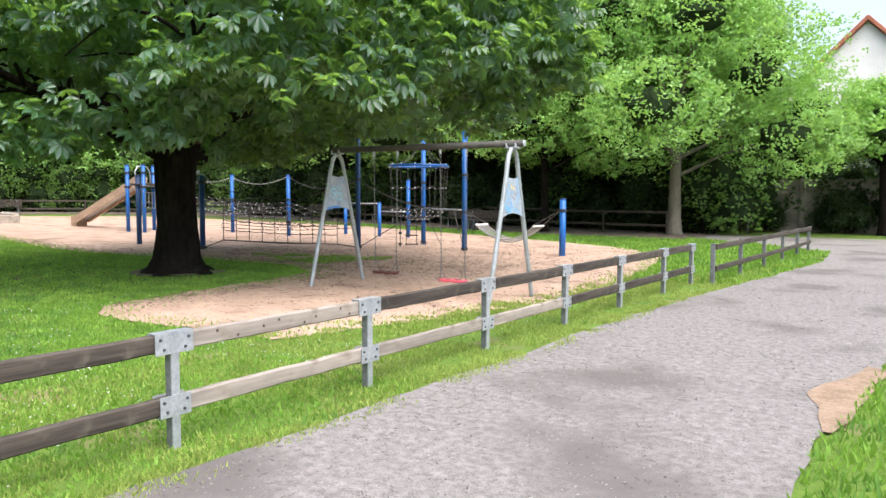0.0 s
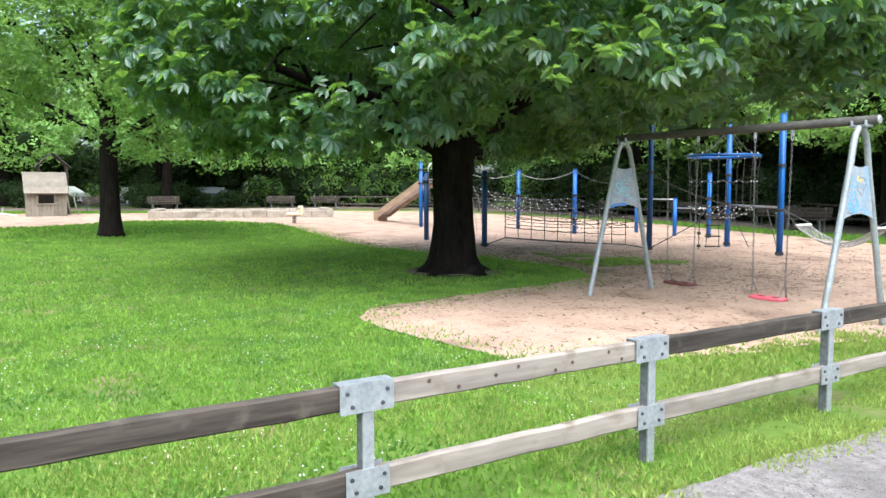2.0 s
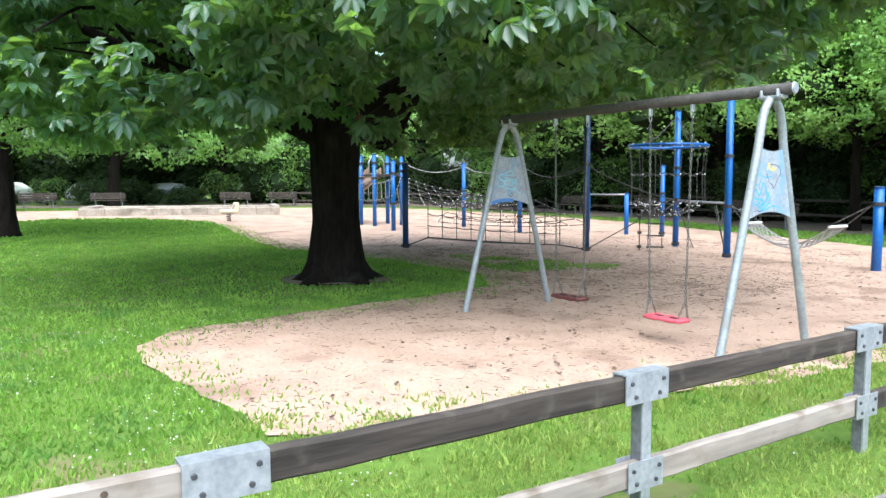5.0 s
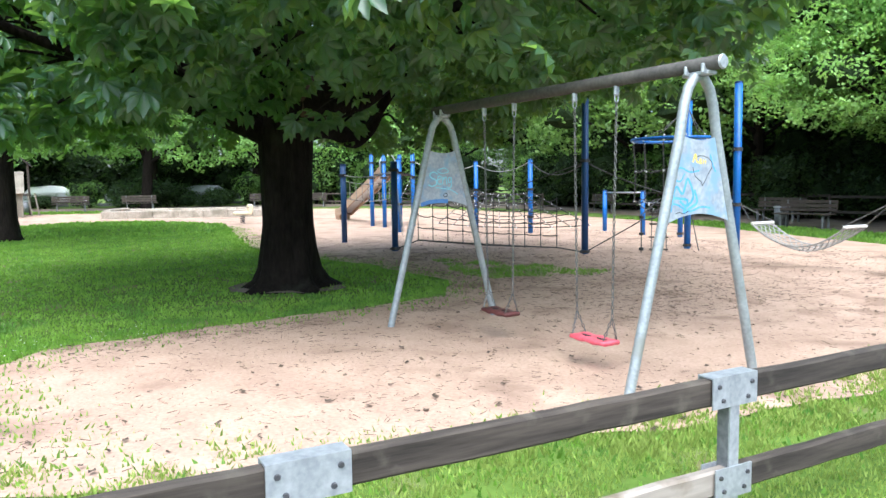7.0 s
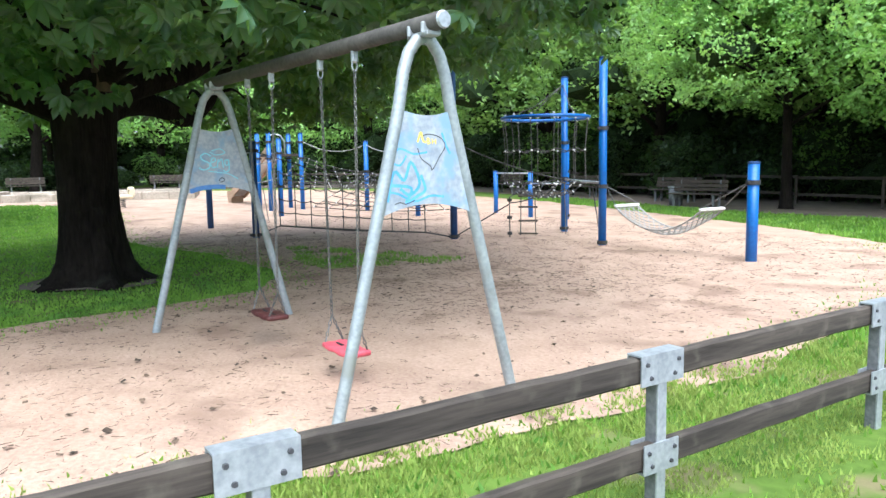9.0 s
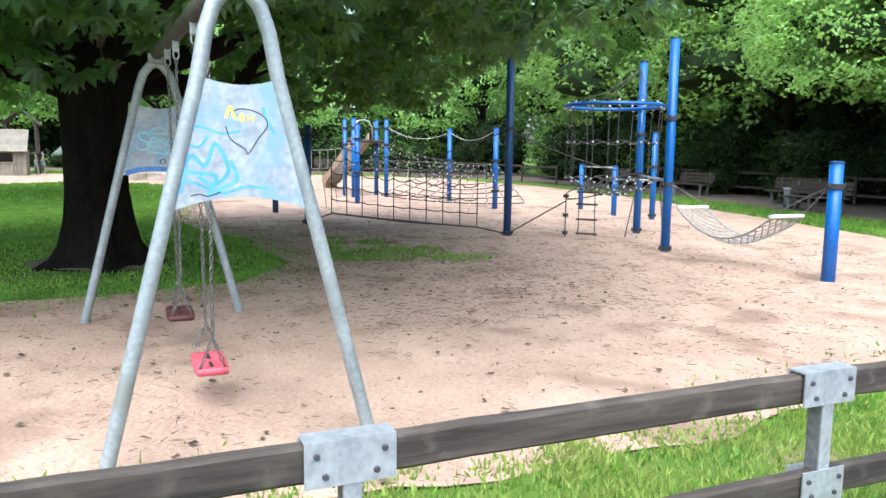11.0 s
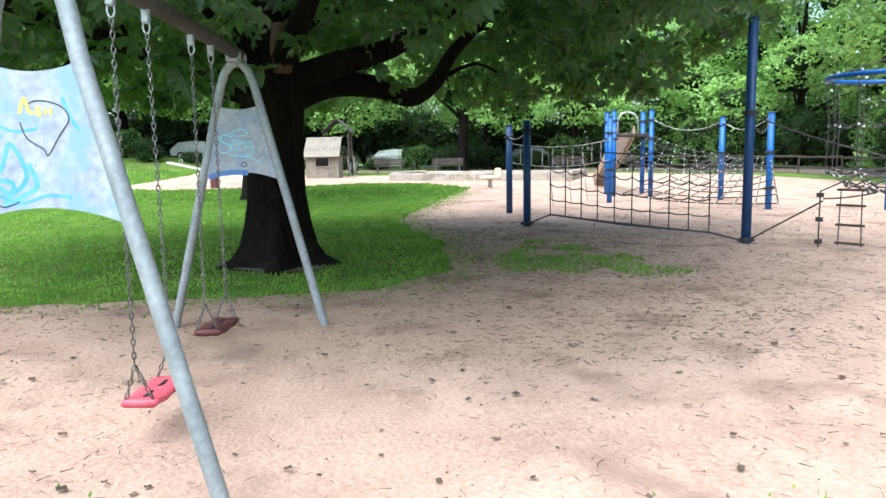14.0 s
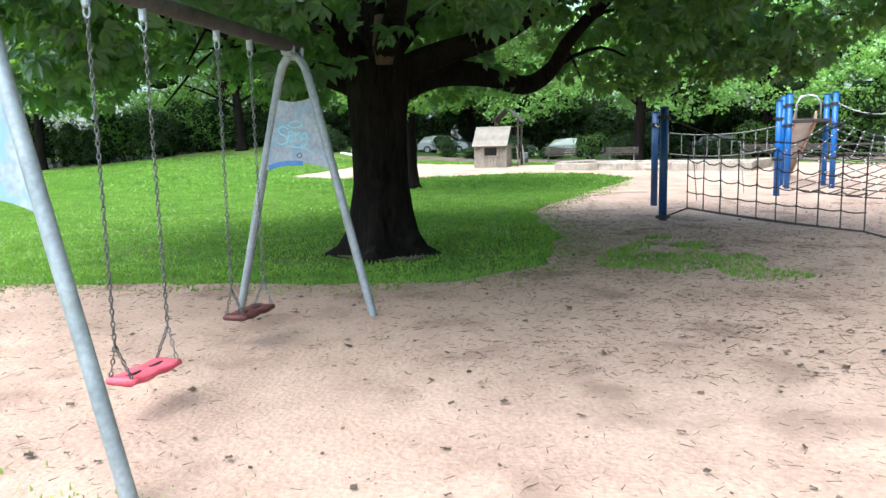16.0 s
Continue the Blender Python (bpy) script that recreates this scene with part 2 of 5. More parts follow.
# ---- helpers for geometry ----
class Geo:
    """Vertices and faces gathered for one mesh."""

    def __init__(self):
        self.v, self.f = [], []

    def add(self, verts, faces):
        o = len(self.v)
        self.v += [tuple(p) for p in verts]
        self.f += [tuple(i + o for i in f) for f in faces]
        return self

    def tube(self, pts, radii, n=8, caps=True):
        pts = [Vector(p) for p in pts]
        if not isinstance(radii, (list, tuple)):
            radii = [radii] * len(pts)
        verts, faces, side = [], [], None
        for i, p in enumerate(pts):
            d = (pts[min(i + 1, len(pts) - 1)] - pts[max(i - 1, 0)]).normalized()
            if side is None:
                side = d.cross(Vector((0, 0, 1)) if abs(d.z) < 0.9 else Vector((1, 0, 0))).normalized()
            else:
                side = (side - d * side.dot(d)).normalized()
            up = d.cross(side)
            for k in range(n):
                a = 2 * math.pi * k / n
                verts.append(p + (side * math.cos(a) + up * math.sin(a)) * radii[i])
        for i in range(len(pts) - 1):
            for k in range(n):
                a, b = i * n + k, i * n + (k + 1) % n
                faces.append((a, b, b + n, a + n))
        if caps:
            faces.append(tuple(range(n - 1, -1, -1)))
            faces.append(tuple(range((len(pts) - 1) * n, len(pts) * n)))
        return self.add(verts, faces)

    def box(self, c, s, rot=None, bevel=0.0):
        """A box with chamfered upright and long edges."""
        m = rot or Matrix.Identity(3)
        hx, hy, hz = s[0] / 2, s[1] / 2, s[2] / 2
        b = min(bevel, hx * 0.9, hy * 0.9, hz * 0.9)
        if b <= 0:
            vs = [(x, y, z) for x in (-hx, hx) for y in (-hy, hy) for z in (-hz, hz)]
            fs = [(0, 1, 3, 2), (4, 6, 7, 5), (0, 4, 5, 1), (2, 3, 7, 6), (0, 2, 6, 4), (1, 5, 7, 3)]
        else:
            bm = bmesh.new()
            bmesh.ops.create_cube(bm, size=1)
            for v in bm.verts:
                v.co = Vector((v.co.x * s[0], v.co.y * s[1], v.co.z * s[2]))
            bmesh.ops.bevel(bm, geom=bm.edges[:], offset=b, segments=1, affect="EDGES")
            bm.verts.index_update()
            vs, fs = [v.co.copy() for v in bm.verts], [tuple(v.index for v in f.verts) for f in bm.faces]
            bm.free()
        return self.add([m @ Vector(v) + Vector(c) for v in vs], fs)

    def mesh(self, name, mat, smooth=False):
        me = bpy.data.meshes.new(name)
        me.from_pydata(self.v, [], self.f)
        me.materials.append(mat)
        if smooth:
            me.polygons.foreach_set("use_smooth", [True] * len(me.polygons))
        me.update()
        return me


def part(name, geo, mat, parent=None, label="", smooth=False, kind=""):
    ob = new(name, geo.mesh(name, mat, smooth) if isinstance(geo, Geo) else geo)
    if parent:
        ob.parent = parent
    return tagged(ob, label, kind=kind)


def thing(name, label, category, group="", at=(0, 0, 0), turn=0.0, kind=""):
    ob = new(name)
    ob.empty_display_size = 0.2
    ob.matrix_basis = pose(*at, 0, 0, turn)
    return tagged(ob, label, category, group, kind)


def array_mesh(name, verts, faces, mat, smooth=False):
    """A mesh from numpy arrays; all faces have the same number of corners."""
    me = bpy.data.meshes.new(name)
    nf, k = faces.shape
    me.vertices.add(len(verts))
    me.vertices.foreach_set("co", verts.astype(np.float32).ravel())
    me.loops.add(nf * k)
    me.loops.foreach_set("vertex_index", faces.astype(np.int32).ravel())
    me.polygons.add(nf)
    me.polygons.foreach_set("loop_start", np.arange(0, nf * k, k, dtype=np.int32))
    me.materials.append(mat)
    if smooth:
        me.polygons.foreach_set("use_smooth", np.ones(nf, dtype=bool))
    me.update(calc_edges=True)
    return me


def scatter(template_v, template_f, pos, frames, size):
    """Copies of a template at positions, with 3x3 frames and sizes, as one pair of arrays."""
    n, k = len(pos), len(template_v)
    v = np.einsum("nij,kj->nki", frames, template_v) * size[:, None, None] + pos[:, None, :]
    f = template_f[None] + (np.arange(n) * k)[:, None, None]
    return v.reshape(-1, 3), f.reshape(-1, template_f.shape[1])


def turned(n, tilt, rg):
    """Random frames: any heading, tipped by about tilt radians."""
    a, b, c = rg.uniform(0, 2 * np.pi, n), rg.normal(0, tilt, n), rg.normal(0, tilt, n)
    z, o = np.zeros(n), np.ones(n)
    rz = np.stack([np.cos(a), -np.sin(a), z, np.sin(a), np.cos(a), z, z, z, o], -1).reshape(n, 3, 3)
    rx = np.stack([o, z, z, z, np.cos(b), -np.sin(b), z, np.sin(b), np.cos(b)], -1).reshape(n, 3, 3)
    ry = np.stack([np.cos(c), z, np.sin(c), z, o, z, -np.sin(c), z, np.cos(c)], -1).reshape(n, 3, 3)
    return rz @ rx @ ry


def height(x, y):
    """The lie of the land: flat by the path, gently rising beyond the chestnut, a bank past the lawn."""
    x, y = np.asarray(x, float), np.asarray(y, float)
    h = np.clip(-x - 13, 0, 45) * 0.011
    h = h - 0.085 * np.exp(-((x + 7.0) / 1.9) ** 2 - ((y - 11.2) / 2.2) ** 2)
    return h + 1.5 * np.exp(-((x + 58) / 11) ** 2 - ((y + 16) / 13) ** 2)


def H(x, y):
    return float(height(x, y))


# ---- ground ----
SAND_EDGE = [(-6.7, 6.05), (-6.1, 8.2), (-5.75, 10.2), (-5.6, 12.0), (-5.6, 13.3), (-6.1, 16), (-6.8, 19.5), (-9, 22.3), (-13, 24.3), (-18, 25.6), (-24, 27), (-32, 27.5), (-41, 26), (-45, 20), (-46, 6), (-48, -4),
             (-36, -4), (-33.6, -0.5), (-34.0, 3.6), (-37, 7.5), (-36, 10.5), (-32, 12.6), (-27, 11.8), (-23.5, 11.2), (-19.5, 10.8), (-15.5, 12.0), (-12.9, 12.1), (-11.6, 11.3), (-11.1, 9.5), (-10.8, 8.0), (-10.5, 6.2), (-9.9, 5.75), (-8.4, 5.85)]
PATH_EDGE = [(-4.1, -25), (-4.1, 3), (-4.1, 7), (-4.1, 10), (-3.95, 13), (-3.55, 17), (-3.3, 21), (-3.6, 24.5), (-6, 27.0), (-9, 29), (-9, 32.4), (-2, 32.8), (8, 32.6), (24, 32), (24, 24), (6, 21.5), (2.5, 17), (0.2, 12), (-1.0, 9),
             (-1.22, 6), (-1.15, 3), (-0.9, 0), (-0.6, -6), (-0.5, -25)]
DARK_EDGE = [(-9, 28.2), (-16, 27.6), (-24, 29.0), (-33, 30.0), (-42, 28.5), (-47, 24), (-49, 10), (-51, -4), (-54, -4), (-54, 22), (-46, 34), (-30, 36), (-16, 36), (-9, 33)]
TUFT_EDGE = [(-13.1, 12.5), (-14.6, 13.1), (-15.7, 13.5), (-15.0, 14.0), (-13.6, 14.7), (-12.5, 15.2), (-12.2, 14.3), (-12.6, 13.2)]


def resample(poly, step, wobble, seed):
    pts, n = [], len(poly)
    for i in range(n):
        a, b = Vector(poly[i]), Vector(poly[(i + 1) % n])
        k = max(1, int((b - a).length / step))
        pts += [a.lerp(b, j / k) for j in range(k)]
    out = []
    for p in pts:
        d = noise.noise_vector((p.x * 0.9, p.y * 0.9, seed)) + 0.5 * noise.noise_vector((p.x * 2.7, p.y * 2.7, seed))
        out.append((p.x + d.x * wobble, p.y + d.y * wobble))
    return np.array(out)


def inside(poly, x, y):
    r = np.zeros(len(x), bool)
    px, py = poly[:, 0], poly[:, 1]
    qx, qy = np.roll(px, 1), np.roll(py, 1)
    for a, b, c, d in zip(px, py, qx, qy):
        if b != d:
            r ^= ((b > y) != (d > y)) & (x < (c - a) * (y - b) / (d - b) + a)
    return r


def sheet(poly, cell, lift, rough, name, mat):
    """A sheet of square cells that fills an outline, its rim drawn onto the outline."""
    x0, y0, x1, y1 = poly[:, 0].min() - cell, poly[:, 1].min() - cell, poly[:, 0].max() + cell, poly[:, 1].max() + cell
    nx, ny = int((x1 - x0) / cell) + 2, int((y1 - y0) / cell) + 2
    gx, gy = np.meshgrid(x0 + np.arange(nx) * cell, y0 + np.arange(ny) * cell, indexing="ij")
    x, y = gx.ravel(), gy.ravel()
    ok = inside(poly, x, y)
    i, j = np.meshgrid(np.arange(nx - 1), np.arange(ny - 1), indexing="ij")
    a = (i * ny + j).ravel()
    quads = np.stack([a, a + ny, a + ny + 1, a + 1], 1)
    quads = quads[ok[quads].any(1)]
    used = np.unique(quads)
    for k in used[~ok[used]]:
        d = (poly[:, 0] - x[k]) ** 2 + (poly[:, 1] - y[k]) ** 2
        m = int(d.argmin())
        x[k], y[k] = poly[m]
    back = np.full(len(x), -1)
    back[used] = np.arange(len(used))
    x, y = x[used], y[used]
    z = height(x, y) + lift
    if rough:
        z = z + np.array([noise.noise((u * 1.7, v * 1.7, 3)) + 0.9 * noise.noise((u * 4.5, v * 4.5, 8)) for u, v in zip(x, y)]) * rough
    return new(name, array_mesh(name, np.stack([x, y, z], 1), back[quads], mat, True))


sand_poly, path_poly = resample(SAND_EDGE, 0.25, 0.15, 2), resample(PATH_EDGE, 0.2, 0.07, 5)
worn_poly = resample([(-1.42, 7.1), (-1.27, 6.4), (-1.2, 5.9), (-1.06, 6.3), (-1.02, 7.2), (-1.0, 8.3), (-1.15, 8.4), (-1.3, 7.7)], 0.12, 0.12, 17)
dark_poly, tuft_poly = resample(DARK_EDGE, 0.5, 0.3, 9), resample(TUFT_EDGE, 0.2, 0.25, 12)

axis = np.concatenate([[-900, -400, -200, -120], np.arange(-90, -16.1, 1.5), np.arange(-15, 20, 0.5), np.arange(21, 60.1, 1.5), [90, 150, 300, 900]])
gx, gy = np.meshgrid(axis, axis, indexing="ij")
gi, gj = np.meshgrid(np.arange(len(axis) - 1), np.arange(len(axis) - 1), indexing="ij")
ga = (gi * len(axis) + gj).ravel()
gv = np.stack([gx.ravel(), gy.ravel(), height(gx.ravel(), gy.ravel()) - 0.012], 1)
deep = np.ones(len(gv), bool)
for dx, dy in ((0.9, 0), (-0.9, 0), (0, 0.9), (0, -0.9)):
    deep &= inside(sand_poly, gv[:, 0] + dx, gv[:, 1] + dy)
gv[deep, 2] -= 0.1
ground = new("ground", array_mesh("ground", gv, np.stack([ga, ga + len(axis), ga + len(axis) + 1, ga + 1], 1), GRASS, True))
tagged(ground, "green lawn of short grass with clover and bare spots", "lawn", kind="structure")
tagged(sheet(sand_poly, 0.16, 0.004, 0.016, "ground_sand", SAND), "pale pinkish play sand with footprints and bits of bark", "sand", kind="structure")
tagged(sheet(path_poly, 0.3, 0.004, 0.008, "pavement", GRAVEL), "grey compacted gravel footpath with worn edges", "path", kind="structure")
tagged(sheet(worn_poly, 0.08, 0.012, 0.006, "ground_worn_edge", TANSOIL), "bare tan soil worn into the edge of the path", "soil", kind="structure")
root_poly = resample([(-13.65 + 0.8 * math.cos(k * 0.5), 9.67 + 0.8 * math.sin(k * 0.5)) for k in range(13)], 0.15, 0.3, 23)
tagged(sheet(root_poly, 0.12, 0.012, 0.02, "ground_root_soil", SOIL), "bare brown soil round the foot of the chestnut", "soil", kind="structure")
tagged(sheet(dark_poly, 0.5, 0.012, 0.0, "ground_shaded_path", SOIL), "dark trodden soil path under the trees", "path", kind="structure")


# ---- trees ----
def leaflet(angle, length, width, droop):
    """One obovate leaflet from the origin, folded along its rib."""
    pts = [(0, 0, 0), (0.38, width * 0.32, 0.02), (0.74, width * 0.5, 0.0), (1, 0, -droop), (0.74, -width * 0.5, 0.0), (0.38, -width * 0.32, 0.02)]
    c, s = math.cos(angle), math.sin(angle)
    return [((x * c - y * s) * length, (x * s + y * c) * length, (z - droop * x * x) * length) for x, y, z in pts]


def palmate():
    v, f = [], []
    for k, a in enumerate((-1.75, -1.05, -0.4, 0.25, 0.9, 1.6)):
        f += [(6 * k, 6 * k + 3, 6 * k + 2, 6 * k + 1), (6 * k, 6 * k + 5, 6 * k + 4, 6 * k + 3)]
        v += leaflet(a, 1 - 0.22 * abs(a) / 1.75, 0.50, 0.3)
    return np.array(v), np.array(f)


def sprig():
    v, f = [], []
    rg = random.Random(4)
    for k in range(5):
        c = Vector((rg.uniform(-0.6, 0.6), rg.uniform(-0.6, 0.6), rg.uniform(-0.25, 0.25)))
        a, t = rg.uniform(0, 6.28), rg.uniform(-0.7, 0.3)
        d, s = Vector((math.cos(a), math.sin(a), t)), Vector((-math.sin(a), math.cos(a), rg.uniform(-0.4, 0.4)))
        v += [c - d * 0.3, c + s * 0.2, c + d * 0.42, c - s * 0.2]
        f.append((4 * k, 4 * k + 1, 4 * k + 2, 4 * k + 3))
    return np.array([tuple(p) for p in v]), np.array(f)


PALM, SPRIG = palmate(), sprig()


def limb(geo, pts, r0, r1, n=9):
    """A bent, tapering limb through the points given, smoothed."""
    pts = [Vector(p) for p in pts]
    fine = []
    for i in range(len(pts) - 1):
        a, b = pts[max(i - 1, 0)], pts[i]
        c, d = pts[i + 1], pts[min(i + 2, len(pts) - 1)]
        for k in range(4):
            t = k / 4
            fine.append(0.5 * ((2 * b) + (c - a) * t + (2 * a - 5 * b + 4 * c - d) * t * t + (3 * b - a - 3 * c + d) * t ** 3))
    fine.append(pts[-1])
    m = len(fine) - 1
    geo.tube(fine, [r0 + (r1 - r0) * (i / m) ** 0.8 for i in range(m + 1)], n)
    return fine


def chestnut():
    """The great chestnut: flared trunk, low heavy limbs, drooping palmate leaves."""
    cx, cy = -13.65, 9.67
    base = H(cx, cy)
    tree = thing("chestnut_tree", "large old chestnut with dark trunk and low dense crown on lawn", "tree", at=(cx, cy, base))
    g = Geo()
    rings, n = [(-0.1, 0.86), (0.03, 0.66), (0.12, 0.54), (0.3, 0.46), (0.6, 0.43), (1.0, 0.395), (1.4, 0.385), (1.8, 0.39), (2.1, 0.41), (2.4, 0.43), (2.65, 0.4), (2.95, 0.34)], 28
    verts, faces = [], []
    for z, r in rings:
        for k in range(n):
            a = 2 * math.pi * k / n
            lobe = 1 + (0.2 * math.sin(5 * a + 0.7) + 0.12 * math.sin(9 * a)) * max(0.18, 1 - z / 0.9) + 0.07 * noise.noise((math.cos(a) * 2, math.sin(a) * 2, z * 1.5))
            verts.append((r * lobe * math.cos(a), r * lobe * math.sin(a), z))
    for i in range(len(rings) - 1):
        for k in range(n):
            a, b = i * n + k, i * n + (k + 1) % n
            faces.append((a, b, b + n, a + n))
    g.add(verts, faces)
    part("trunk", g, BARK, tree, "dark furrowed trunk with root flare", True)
    paths = [
        ([(0, 0.1, 2.25), (-0.6, 0.65, 2.55), (-1.2, 1.3, 2.55), (-1.65, 1.8, 2.42), (-1.8, 2.2, 2.68), (-1.85, 2.5, 3.15), (-2.1, 3.3, 3.9), (-2.5, 4.9, 4.7)], 0.24, 0.06),
        ([(0, 0.1, 2.45), (-0.3, 0.8, 2.78), (-0.6, 1.6, 3.05), (-0.8, 2.3, 3.5), (-0.9, 3.4, 4.4), (-1, 5, 5.4)], 0.24, 0.05),
        ([(0, -0.1, 2.3), (0.1, -0.75, 2.55), (0.1, -1.3, 2.72), (0.1, -2.05, 3.12), (0.2, -3.0, 3.42), (0.4, -5.0, 4.1)], 0.21, 0.05),
        ([(0, 0, 2.5), (0.9, -0.5, 3.3), (2.3, -1.3, 3.9), (4.4, -2.2, 4.4)], 0.2, 0.04),
        ([(0, 0, 2.6), (1.1, 0.7, 3.2), (2.7, 1.4, 3.8), (4.8, 2.2, 4.2)], 0.2, 0.04),
        ([(0, 0, 2.6), (-1.0, 0.3, 3.4), (-2.6, 0.5, 4.0), (-4.8, 0.9, 4.6)], 0.2, 0.04),
        ([(0, 0, 2.5), (-0.7, -1.1, 3.3), (-1.8, -2.6, 3.9), (-3.0, -4.2, 4.5)], 0.18, 0.04),
        ([(0, 0, 2.6), (0.1, 0.1, 4.2), (-0.1, 0.2, 6.2), (0.1, -0.1, 9.5)], 0.36, 0.06),
    ]
    rg = random.Random(3)
    for pts, r0, r1 in paths:
        g = Geo()
        fine = limb(g, pts, r0, r1)
        for _ in range(7):
            i = rg.randrange(len(fine) // 3, len(fine))
            p = fine[i]
            out = Vector((p.x, p.y, 0)).normalized() if Vector((p.x, p.y, 0)).length > 0.1 else Vector((1, 0, 0))
            out = (out + Vector((rg.uniform(-1, 1), rg.uniform(-1, 1), 0))).normalized()
            l = rg.uniform(1.2, 2.6)
            limb(g, [p, p + out * l * 0.5 + Vector((0, 0, 0.35)), p + out * l + Vector((0, 0, rg.uniform(-0.5, 0.5)))], 0.05, 0.012, 5)
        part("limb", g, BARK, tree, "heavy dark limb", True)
    part("bare_patch", Geo().tube([(0.36, 0.24, 2.62), (0.40, 0.26, 2.9), (0.36, 0.24, 3.25)], [0.12, 0.17, 0.12], 8), BARKBARE, tree, "bare reddish wood where bark is missing", True)
    rg = np.random.default_rng(5)
    n = 145000
    p = rg.uniform(-1, 1, (n, 3))
    z = 2.15 + (p[:, 2] + 1) / 2 * 8.5
    x, y = p[:, 0] * 7.4, p[:, 1] * 7.4
    r, a = np.hypot(x, y), np.arctan2(y, x)
    rim = 6.6 * np.sqrt(np.clip(1 - (np.clip(z - 4.0, 0, 20) / 7.2) ** 2, 0, 1)) * (1 + 0.09 * np.sin(3 * a + 1) + 0.06 * np.sin(7 * a))
    low = 2.72 + np.clip(5.2 - r, 0, 1.2) * 0.2 + 0.45 * np.sin(2.3 * a + r * 0.8) * np.sin(r * 1.3 + a) + 0.4 * np.sin(5 * a + 2) * np.sin(r * 0.9) + np.clip(2.0 - r, 0, 3) * 0.4
    low = low - 0.3 * ((x > 0) & (r < 5.2) & (y < 0)) - 0.3 * np.clip((-x - 2.5) / 2, 0, 1) + 0.5 * np.clip((x - 2.7) / 1.0, 0, 1) * np.clip((y + 4.5) / 2, 0, 1) + 0.6 * np.clip((x * 0.35 + y * 0.94 - 3.2) / 2, 0, 1)
    clump = np.array([noise.noise((u * 0.75, v * 0.75, w * 1.1)) for u, v, w in zip(x, y, z)])
    keep = (r < rim) & (z > low) & (clump > -0.06)
    weight = np.where(z < 5.2, 1.0, 0.4) * np.where(r > rim - 1.8, 1.0, 0.6)
    keep &= rg.uniform(0, 1, n) < weight
    pos = np.stack([x + 0.5, y + 1.2, z], 1)[keep]
    cells = [tuple(c) for c in np.floor(pos / 0.55).astype(int)]
    tally = collections.Counter(cells)
    near = [(i, j, k) for i in (-1, 0, 1) for j in (-1, 0, 1) for k in (-1, 0, 1)]
    pos = pos[[sum(tally.get((c[0] + i, c[1] + j, c[2] + k), 0) for i, j, k in near) > 9 for c in cells]]
    frames = turned(len(pos), 0.55, rg)
    v, f = scatter(PALM[0], PALM[1], pos, frames, rg.uniform(0.15, 0.25, len(pos)))
    part("crown", array_mesh("crown", v, f, LEAF), None, tree, "dense crown of large hand-shaped leaves")
    return len(pos)


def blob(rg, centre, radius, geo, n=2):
    """An uneven dark mass added inside the leaves, its colour painting their shade."""
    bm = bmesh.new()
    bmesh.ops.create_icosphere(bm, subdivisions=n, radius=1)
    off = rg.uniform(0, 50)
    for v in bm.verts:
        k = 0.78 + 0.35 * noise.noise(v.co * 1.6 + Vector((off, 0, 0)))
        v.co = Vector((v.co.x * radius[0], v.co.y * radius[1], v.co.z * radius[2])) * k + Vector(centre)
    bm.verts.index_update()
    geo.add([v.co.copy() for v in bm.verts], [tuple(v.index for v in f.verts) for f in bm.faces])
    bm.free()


def crown_mesh(clumps, count, size, seed, mat, tilt=0.6):
    """Leaf sprigs on and in a set of clumps (centre and radii)."""
    rg = np.random.default_rng(seed)
    vol = np.array([c[3] * c[4] for c in clumps])
    pos = []
    for c, k in zip(clumps, (vol / vol.sum() * count).astype(int)):
        d = rg.normal(0, 1, (k, 3))
        d /= np.linalg.norm(d, axis=1)[:, None]
        rad = rg.uniform(0.55, 1.06, k) ** 0.6
        wob = np.array([noise.noise(Vector(u) * 2.3 + Vector((c[0], c[1], c[2]))) for u in d])
        pos.append(d * (rad * (1 + 0.35 * wob))[:, None] * np.array(c[3:6]) + np.array(c[:3]))
    pos = np.concatenate(pos)
    pos = pos[pos[:, 2] > 0.05]
    v, f = scatter(SPRIG[0], SPRIG[1], pos, turned(len(pos), tilt, rg), rg.uniform(0.7, 1.3, len(pos)) * size)
    return array_mesh("crown", v, f, mat)


